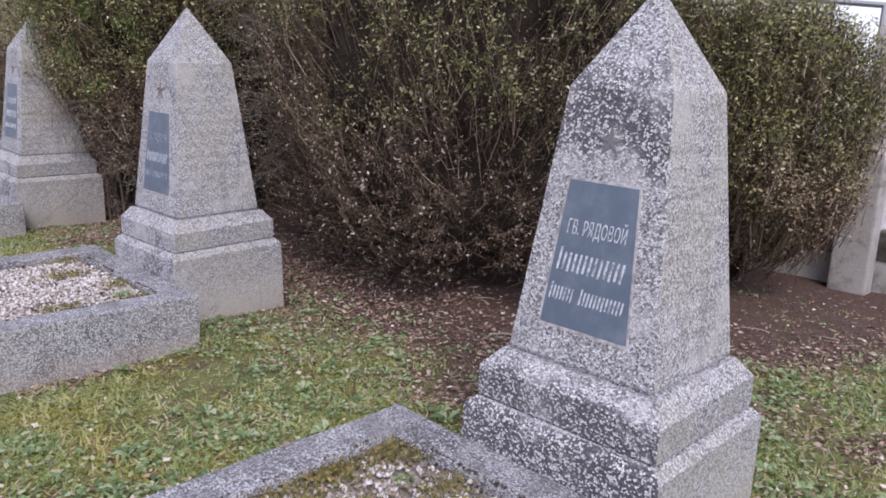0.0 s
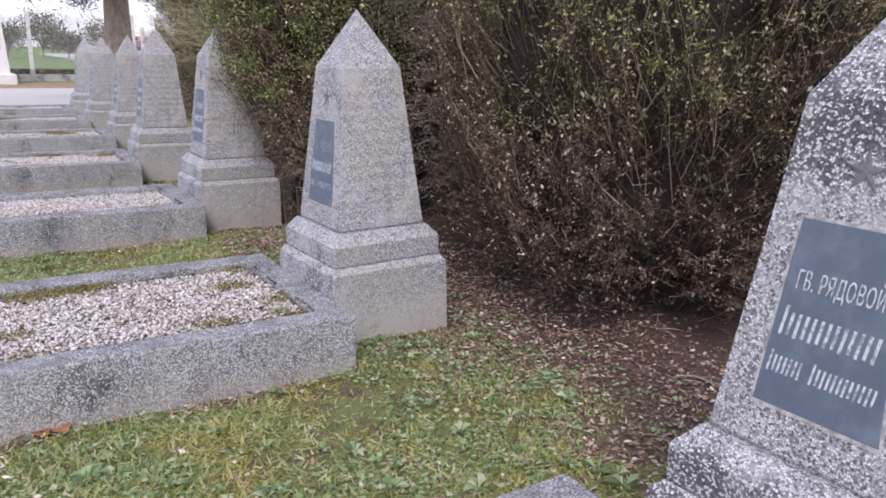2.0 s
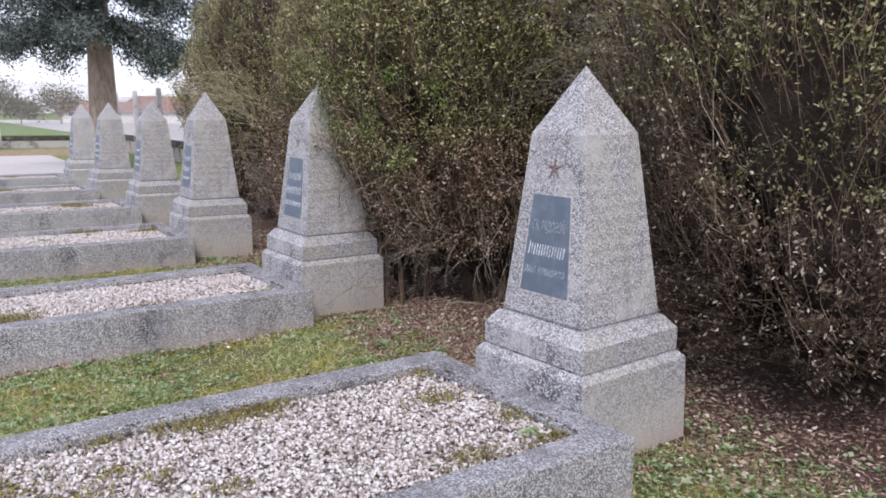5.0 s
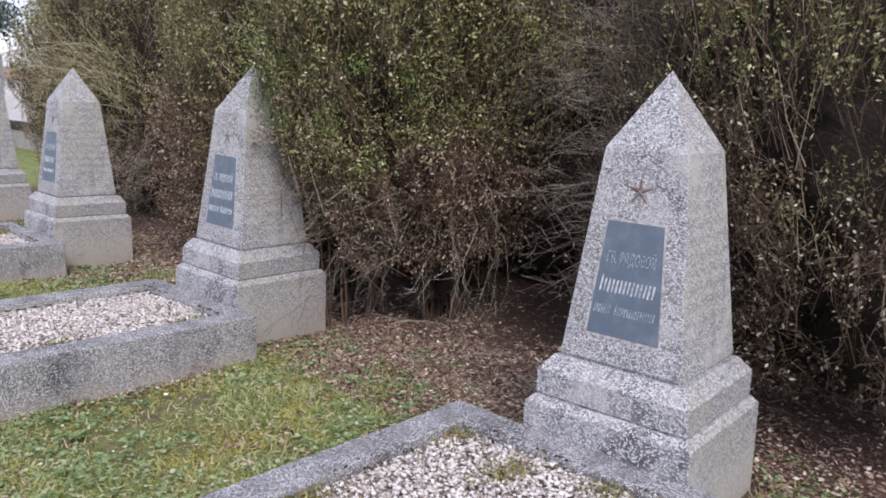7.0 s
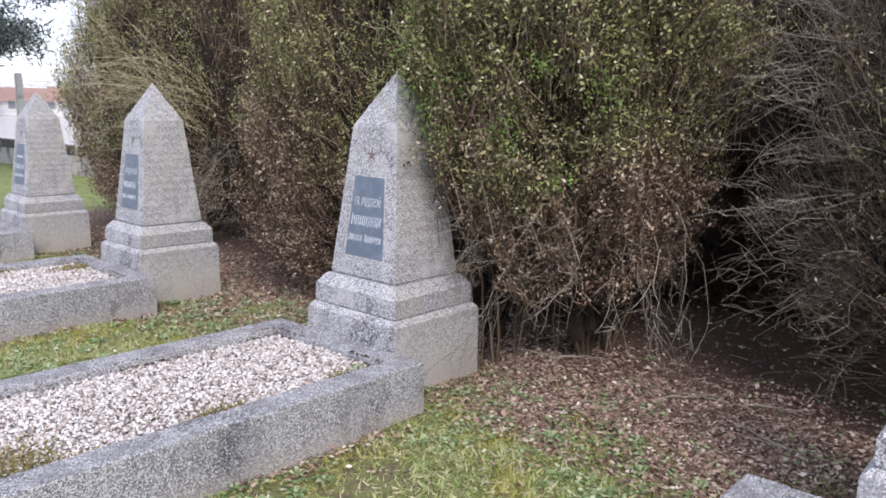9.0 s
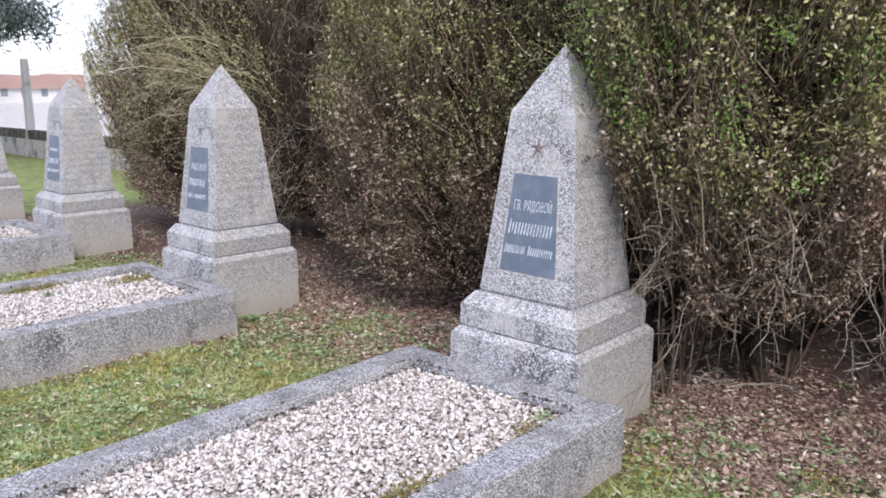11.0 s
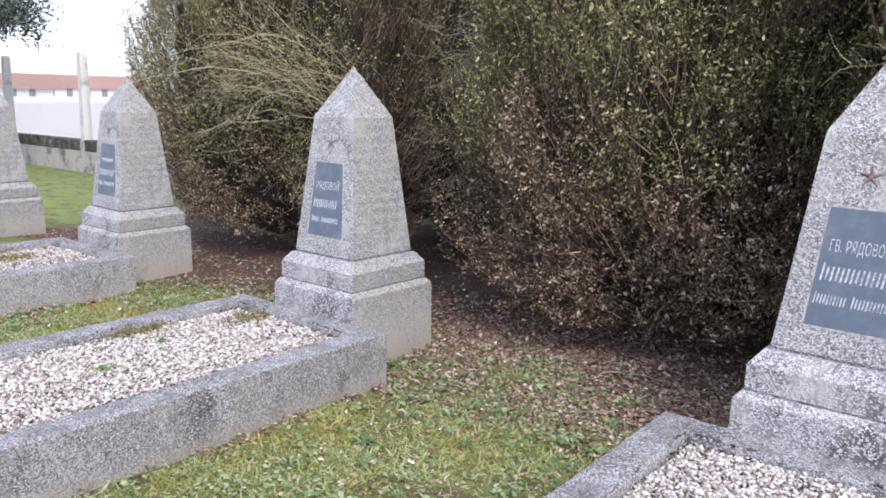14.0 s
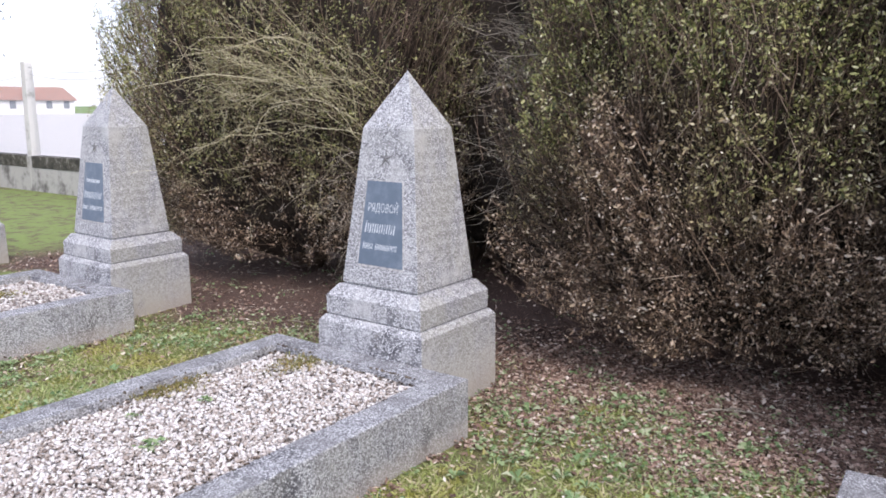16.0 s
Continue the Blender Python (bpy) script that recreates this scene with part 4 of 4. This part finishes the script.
for i in range(5):                     # drifts along the kerb feet
    a, b = BED_X[i]
    y = rng.uniform(FOOT, -0.4, 2200)
    off = 0.012 + np.abs(rng.normal(size=2200)) * 0.045
    x = np.where(rng.random(2200) < 0.5, a - off, b + off) - y * math.tan(radians(HEAD_YAW[i] * 0.6))
    keep = np.sin(y * 6.1 + i) + 0.5 * np.sin(y * 17 + x) > -0.5
    band.append(np.stack([x + HEAD_X[i], y + HEAD_Y[i]], -1)[keep])
p = np.concatenate([p, *band])
p = np.c_[p, height(p[:, 0], p[:, 1]) + rng.uniform(-0.006, 0.012, len(p))]
s = 0.008 + 0.032 * rng.random(len(p)) ** 1.6
v, f = blades(rng, p, s, s * rng.uniform(0.25, 0.75, len(p)), -1)
tagged(link("leaf_litter", np_mesh("leaf_litter", v, f), LITTER), "dry brown and tan leaf litter over bare soil", "leaf litter", "", "stuff")
p = scatter(1100, -13.5, 1.8, 0.0, 2.6)
a = rng.uniform(0, 6.28, len(p))
ln = rng.uniform(0.04, 0.3, len(p)) ** 1.3
q = p + np.stack([np.cos(a), np.sin(a)], -1) * ln[:, None]
z0 = height(p[:, 0], p[:, 1]) - 0.004
p0, p2 = np.c_[p, z0], np.c_[q, height(q[:, 0], q[:, 1]) - 0.002]
v, f = strands(p0, (p0 + p2) / 2 + np.c_[rng.normal(size=(len(p), 2)) * 0.02, rng.uniform(0.0, 0.03, len(p))], p2, rng.uniform(0.0015, 0.005, len(p)), np.full(len(p), 0.001), 4)
tagged(link("fallen_twigs", np_mesh("fallen_twigs", v, f), BARE), "fallen dry twigs lying on the soil", "twigs", "", "stuff")

# flat rosettes of plantain and dandelion, and cushions of yellow moss
c = scatter(900, -12.5, 2.0, -3.2, 2.6)
c = c[border(c) < 0.25]
k = 9
a = (np.arange(k) * 6.283 / k)[None] + rng.uniform(0, 6.28, (len(c), 1)) + rng.normal(size=(len(c), k)) * 0.25
ln = rng.uniform(0.03, 0.075, (len(c), 1)) * rng.uniform(0.6, 1.1, (len(c), k))
wd = ln * rng.uniform(0.28, 0.5, (len(c), 1))
o = np.c_[c, height(c[:, 0], c[:, 1]) + 0.006][:, None]
d = np.stack([np.cos(a), np.sin(a), np.full_like(a, 0.12)], -1)
side = np.stack([-np.sin(a), np.cos(a), rng.normal(size=a.shape) * 0.25], -1)
rise = np.array([0, 0, 1.0]) * ln[..., None]
v = np.stack([o + d * ln[..., None] * 0.1, o + d * ln[..., None] * 0.6 + side * wd[..., None] * 0.5 + rise * 0.28, o + d * ln[..., None] + rise * 0.1, o + d * ln[..., None] * 0.6 - side * wd[..., None] * 0.5 + rise * 0.28], 2).reshape(-1, 3)
tagged(link("rosette_weeds", np_mesh("rosette_weeds", v, np.arange(len(v)).reshape(-1, 4)), CLOVER), "flat green leaf rosettes scattered in the turf", "weeds", "", "stuff")
c = scatter(150, -12.5, 1.0, -3.0, 0.4)
c = c[border(c) < 0.1]
p = np.repeat(c, 160, 0) + rng.normal(size=(len(c) * 160, 2)) * np.repeat(rng.uniform(0.03, 0.09, (len(c), 1)), 160, 0)
p = np.c_[p, height(p[:, 0], p[:, 1]) + rng.uniform(-0.004, 0.014, len(p))]
v, f = blades(rng, p, rng.uniform(0.008, 0.02, len(p)), rng.uniform(0.005, 0.01, len(p)), 0.35)
tagged(link("turf_moss", np_mesh("turf_moss", v, f), SPHAG), "bright yellow-green moss cushions between the grass", "moss", "", "stuff")

# pale bits of leaf lying on the turf
c = scatter(1600, -12.5, 2.0, -3.2, 0.9)
p = np.c_[c, height(c[:, 0], c[:, 1]) + rng.uniform(0.012, 0.026, len(c))]
ln = rng.uniform(0.014, 0.036, len(p))
v, f = blades(rng, p, ln, ln * rng.uniform(0.4, 0.8, len(p)), -1)
tagged(link("leaf_flakes", np_mesh("leaf_flakes", v, f), FLAKE), "pale dry leaf flakes lying on the grass", "leaf litter", "", "stuff")


def fallen_leaf(x, y, turn, size):
    """A curled dry leaf with a midrib and lobed edge."""
    n, vs, fs = 9, [], []
    for q in range(n):
        t = q / (n - 1)
        w = size * 0.34 * math.sin(math.pi * min(t * 0.93 + 0.07, 1)) * (1 + 0.3 * (q % 2))
        vs += [(t * size, -w, 0.02 + 0.35 * w), (t * size, 0, 0.012 + 0.12 * size * math.sin(t * 3)), (t * size, w, 0.018 + 0.5 * w)]
        if q:
            a = 3 * q - 3
            fs += [(a, a + 3, a + 4, a + 1), (a + 1, a + 4, a + 5, a + 2)]
    o = link("fallen_leaf", np_mesh("fallen_leaf", vs, fs), RUSSET)
    o.matrix_world = Matrix.Translation((x, y, float(height(np.float64(x), np.float64(y))) - 0.012)) @ pose(0, 0, 0, 0, 0, turn)
    tagged(o, "curled russet-brown dry leaf on the grass", "leaf", "fallen leaves beside the kerb")


for x, y, turn, size in ((-2.24, -1.66, 20, 0.1), (-2.25, -1.75, 75, 0.11), (-2.2, -1.82, 140, 0.09), (-2.24, -1.9, 260, 0.1), (-2.16, -1.7, 200, 0.09)):
    fallen_leaf(x, y, turn, size)


def fallen_branch(x, y, turn, length, seed):
    """A dead branch lying on the soil, with a few side twigs."""
    q = np.random.default_rng(seed)
    ob = empty("fallen_branch", Matrix.Translation((x, y, float(height(np.float64(x), np.float64(y))) - 0.006)) @ pose(0, 0, 0, 0, 0, turn), "thin dead branch lying on leaf litter", "branch", "fallen branches on the soil")
    v, f = strands(np.zeros((1, 3)), np.array([[length * 0.5, 0.05, 0.03]]), np.array([[length, 0.0, 0.008]]), np.array([0.008]), np.array([0.003]), 10, 0.008)
    link("limb", np_mesh("limb", v, f), BARE, ob)
    for n in range(4):
        a = np.array([[length * (0.25 + 0.17 * n), 0.03, 0.018]])
        b = a + [[q.uniform(0.06, 0.16), q.uniform(-0.12, 0.12), q.uniform(-0.008, 0.03)]]
        v, f = strands(a, (a + b) / 2 + [[0, 0.02, 0.01]], b, np.array([0.004]), np.array([0.0015]), 4, 0.004)
        link("side_twig", np_mesh("side_twig", v, f), BARE, ob)


for n, (x, y, turn, length) in enumerate(BRANCHES):
    fallen_branch(x, y, turn, length, 80 + n)

# broad-leaved weeds at the edge of the turf
for x, y, s in ((-1.72, 0.42, 0.1), (-1.55, 0.38, 0.08), (-1.8, 0.47, 0.07), (-7.55, 0.62, 0.07), (-8.2, 0.02, 0.09), (-8.1, -0.1, 0.08), (-6.9, -0.1, 0.06), (-4.35, 0.1, 0.07), (-4.45, 0.0, 0.06), (-4.95, 1.3, 0.06), (-1.1, -1.2, 0.07), (-7.4, 0.35, 0.06), (-10.9, 0.1, 0.08)):
    k = 34
    a = rng.uniform(0, 6.28, k)
    rr = rng.uniform(0.1, 0.8, k) * s
    pts = np.stack([rr * np.cos(a), rr * np.sin(a), 0.01 + (s - rr) * rng.uniform(0.1, 0.5, k)], -1)
    v, f = blades(rng, pts, rng.uniform(0.3, 0.6, k) * s, rng.uniform(0.12, 0.26, k) * s, -1)
    o = link("weed", np_mesh("weed", v, f), CLOVER)
    o.location = (x, y, float(height(np.float64(x), np.float64(y))) - 0.012)
    tagged(o, "low green broad-leaved weed on the soil edge", "weed", "weeds at the turf edge")

# ---- boundary fence ----


def fence_bay(name, a, b, wall_h, top, group, wire=0.002):
    """A low concrete wall with one post at a and chain-link up to b."""
    a, b = Vector((*a, 0)), Vector((*b, 0))
    ln = (b - a).length
    m = Matrix.Translation(a) @ Matrix.Rotation(math.atan2((b - a).y, (b - a).x), 4, "Z")
    ob = empty(name, m, "chain-link fence bay on a low mossy concrete wall", "fence", group)
    bm = bmesh.new()
    box(bm, 0.003, ln - 0.003, -0.1, 0.1, -0.1, wall_h)
    worn(bm, 0.012)
    part("wall", bm, CONCRETE, ob, "stained low concrete wall")
    bm = bmesh.new()
    box(bm, 0.1, ln - 0.1, -0.115, 0.115, wall_h - 0.2, wall_h + 0.012)
    worn(bm, 0.015, ln, 0.006)
    part("coping", bm, MOSSY, ob, "blackened mossy coping course")
    bm = bmesh.new()
    rings(bm, [(0.085, 0.085, wall_h + 0.002), (0.075, 0.075, top), (0.05, 0.05, top + 0.03)])
    worn(bm, 0.01)
    part("post", bm, POST, ob, "square pale concrete post")
    step, hgt = 0.075, top - wall_h - 0.25
    s = np.arange(-hgt, ln, step)
    vs, fs, base = [], [], 0
    for sign in (1, -1):
        x0 = np.clip(s, 0, ln)
        x1 = np.clip(s + hgt, 0, ln)
        z0, z1 = x0 - s, x1 - s
        if sign < 0:
            z0, z1 = hgt - z0, hgt - z1
        p0 = np.stack([x0, np.full_like(s, 0.004 * sign), z0 + wall_h + 0.06], -1)
        p2 = np.stack([x1, np.full_like(s, 0.004 * sign), z1 + wall_h + 0.06], -1)
        v, f = strands(p0, (p0 + p2) / 2, p2, np.full(len(s), wire), np.full(len(s), wire), 1)
        vs.append(v)
        fs.append(f + base)
        base += len(v)
    link("wire_mesh", np_mesh("wire_mesh", np.concatenate(vs), np.concatenate(fs)), WIRE, ob, "galvanised chain-link")
    p0 = np.array([[0, 0, top - 0.08], [0, 0, top - 0.2]])
    p2 = p0 + [ln, 0, 0]
    v, f = strands(p0, (p0 + p2) / 2 - [0, 0, 0.28], p2, np.full(2, 0.006), np.full(2, 0.006), 10)
    link("slack_wire", np_mesh("slack_wire", v, f), WIRE, ob, "slack top wire")
    return ob


stations = [-20.75 + 3.65 * j for j in range(-4, 6)] + [-0.65, 3.0, 6.65]
for x0, x1 in zip(stations, stations[1:]):
    fence_bay("fence_bay", (x0, 4.0), (x1, 4.0), 0.62 if x0 < -5 else 0.42, 2.3 if x0 < -3 else 1.85, "back boundary fence")
for j in range(9):
    y = 4.0 - 4.2 * j
    fence_bay("fence_bay", (-38.0, y), (-38.0, y - 4.2), 0.5, 2.9, "far boundary fence", 0.005)

# concrete gate post and a pipe rail at the fence's near end
bm = bmesh.new()
for vtx in box(bm, -0.77, -0.51, 3.74, 3.88, -0.05, 0.98):
    if vtx.co.z > 0.5:
        vtx.co.x -= 0.02
        vtx.co.y += 0.02
worn(bm, 0.015, 4, 0.004)
tagged(part("concrete_post", bm, CONCRETE, None), "smooth concrete gate post slab at the fence", "post")
bm = bmesh.new()
rod(bm, (-1.02, 3.72, 0.4), (-0.78, 3.74, 0.36), 0.014)
tagged(part("pipe_stub", bm, WIRE, None), "short pale metal pipe fixed to the post", "pipe")

ob = empty("metal_gate", Matrix.Translation((-0.95, 3.8, 0)), "galvanised tubular gate panel against the fence", "gate")
for a, b in (((-0.45, 0, 0.45), (-0.45, 0, 2.02)), ((0.25, 0, 0.45), (0.25, 0, 1.95)), ((-0.45, 0, 2.02), (0.25, 0, 1.95)), ((-0.45, 0, 0.5), (0.25, 0, 0.5))):
    bm = bmesh.new()
    rod(bm, a, b, 0.02)
    part("tube", bm, WIRE, ob)
bm = bmesh.new()
rod(bm, (-0.45, 0.02, -0.02), (-0.45, 0.02, 0.5), 0.02)
part("ground_socket", bm, WIRE, ob)

# ---- spruce beyond the graves ----


def spruce(x, y, trunk_r, h, low, reach, seed, n, label):
    rng = np.random.default_rng(seed)
    ob = empty("spruce_tree", Matrix.Translation((x, y, 0)), label, "tree")
    bm = bmesh.new()
    zs = [-0.1, 0.3, 1.2, 2.5, 4.0, 7.0, h * 0.7, h]
    for a, b in zip(zs, zs[1:]):
        fa, fb = 1 - max(a, 0) / h, 1 - max(b, 0) / h
        rod(bm, (0, 0, a), (0, 0, b), trunk_r * fa * (1.2 if a < 0.2 else 1) + 0.01, trunk_r * fb + 0.01, 14)
    part("trunk", bm, BARK, ob, "thick bare brown trunk")
    k = 90
    z = low + (h - low) * rng.random(k) ** 1.3
    th = rng.uniform(0, 6.28, k)
    ln = reach * (1 - (z - low) / (h - low + 0.5)) * rng.uniform(0.75, 1.1, k) + 0.3
    p0 = np.stack([np.zeros(k), np.zeros(k), z + 0.6], -1)
    p2 = np.stack([ln * np.cos(th), ln * np.sin(th), z - 0.15 * ln], -1)
    p1 = (p0 + p2) / 2 + np.c_[np.zeros((k, 2)), np.full(k, 0.2)]
    v, f = strands(p0, p1, p2, np.full(k, 0.05), np.full(k, 0.012), 5)
    link("branchwork", np_mesh("branchwork", v, f), BARK, ob)
    m = n // 100                       # drooping clumps of needles along the limbs
    i = rng.integers(0, k, m)
    t = rng.uniform(0.3, 1.05, m)[:, None]
    c = p0[i] * (1 - t) ** 2 + 2 * p1[i] * t * (1 - t) + p2[i] * t * t
    c += rng.normal(size=(m, 3)) * np.array([0.25, 0.25, 0.12])
    p = np.repeat(c, 100, 0) + rng.normal(size=(m * 100, 3)) * np.array([0.17, 0.17, 0.1])
    p[:, 2] -= np.abs(rng.normal(size=m * 100)) * 0.14
    s = rng.uniform(0.08, 0.17, m * 100)
    v, f = blades(rng, p, s, s * 0.28, 0.0)
    link("crown", np_mesh("crown", v, f), NEEDLE, ob, "drooping blue-green needles")
    return ob


spruce(-24.0, 1.55, 0.42, 13.0, 3.3, 2.9, 31, 240000, "tall blue spruce with bare lower trunk beside the path")

# ---- white monument and the far background ----
bm = bmesh.new()
rings(bm, [(0.75, 0.75, -0.1), (0.75, 0.75, 0.35), (0.55, 0.55, 0.4), (0.4, 0.4, 2.5), (0.02, 0.02, 3.0)])
worn(bm, 0.02)
ob = empty("monument", Matrix.Translation((-35.5, -1.65, 0)), "tall white stone obelisk monument on a stepped base", "monument")
part("obelisk", bm, WHITE, ob)
bm = bmesh.new()
box(bm, 0.44, 0.5, -0.28, 0.28, 1.3, 1.9)
part("plaque", bm, PLAQUE, ob, "grey plaque")


def house(x, y, w, d, h, roof, rz, label):
    ob = empty("house", Matrix.Translation((x, y, 0)) @ pose(0, 0, 0, 0, 0, rz), label, "house", "houses beyond the fence")
    bm = bmesh.new()
    box(bm, -w / 2, w / 2, -d / 2, d / 2, -0.2, h)
    part("wall", bm, PLASTER, ob)
    bm = bmesh.new()
    e = 0.5
    vs = [bm.verts.new(c) for c in ((-w / 2 - e, -d / 2 - e, h - 0.2), (w / 2 + e, -d / 2 - e, h - 0.2), (w / 2 + e, d / 2 + e, h - 0.2), (-w / 2 - e, d / 2 + e, h - 0.2), (-w / 2 - e, 0, h + roof), (w / 2 + e, 0, h + roof))]
    for q in ((0, 1, 5, 4), (2, 3, 4, 5), (0, 4, 3), (1, 2, 5), (3, 2, 1, 0)):
        bm.faces.new([vs[a] for a in q])
    bmesh.ops.solidify(bm, geom=bm.faces[:], thickness=0.15)
    part("roof", bm, ROOF, ob, "red clay tile roof")
    for s in (-1, 1):
        for j in range(int(w // 3)):
            bm = bmesh.new()
            cx = -w / 2 + 1.6 + 3 * j
            box(bm, cx - 0.5, cx + 0.5, s * d / 2 - 0.04, s * d / 2 + 0.04, 1.0, 2.3)
            part("window", bm, PANE, ob)
    return ob


house(-135, 38, 26, 11, 2.3, 1.9, 100, "long white plastered house with a red tiled roof")
house(-150, 62, 24, 11, 2.6, 2.2, 85, "white house with a red tiled roof")
house(-130, 24, 20, 10, 1.8, 1.4, 80, "distant low white house with a red roof")


def far_tree(x, y, h, r, seed, n):
    rng = np.random.default_rng(seed)
    ob = empty("tree", Matrix.Translation((x, y, 0)), "distant autumn tree with thin olive and ochre crown", "tree", "distant trees")
    k = 26
    th = rng.uniform(0, 6.28, k)
    zz = rng.uniform(0.45, 1.0, k) * h
    p0 = np.stack([np.zeros(k), np.zeros(k), np.full(k, h * 0.18)], -1)
    p2 = np.stack([np.cos(th) * r * rng.uniform(0.3, 1, k), np.sin(th) * r * rng.uniform(0.3, 1, k), zz], -1)
    v, f = strands(np.r_[[[0, 0, -0.1]], p0], np.r_[[[0, 0, h * 0.2]], (p0 + p2) / 2 + [0, 0, 0.1 * h]], np.r_[[[0, 0, h * 0.8]], p2], np.r_[h * 0.035, np.full(k, h * 0.015)], np.full(k + 1, 0.03), 4)
    link("trunk", np_mesh("trunk", v, f), BARK, ob)
    i = rng.integers(0, k, n)
    p = p2[i] + rng.normal(size=(n, 3)) * np.array([r * 0.28, r * 0.28, h * 0.12])
    p = p[p[:, 2] > 0.1]
    s = rng.uniform(0.15, 0.4, len(p))
    v, f = blades(rng, p, s, s * 0.6, 0.0)
    link("crown", np_mesh("crown", v, f), FARLEAF, ob)


trng = np.random.default_rng(9)
for j in range(16):
    far_tree(-85 - trng.uniform(0, 40), -48 + 4.0 * j + trng.uniform(-1, 1), trng.uniform(3.0, 5.5), trng.uniform(2.0, 3.2), 100 + j, 2200)
for j in range(8):
    far_tree(-40 + 9 * j, 42 + trng.uniform(0, 14), trng.uniform(5, 9), trng.uniform(2.5, 4), 140 + j, 2200)

# pale road beyond the back fence
bm = bmesh.new()
box(bm, -180, 30, 6.5, 80.0, -0.05, 0.01)
tagged(part("road", bm, PATHMAT, None), "pale worn concrete road beyond the fence", "road", "", "structure")
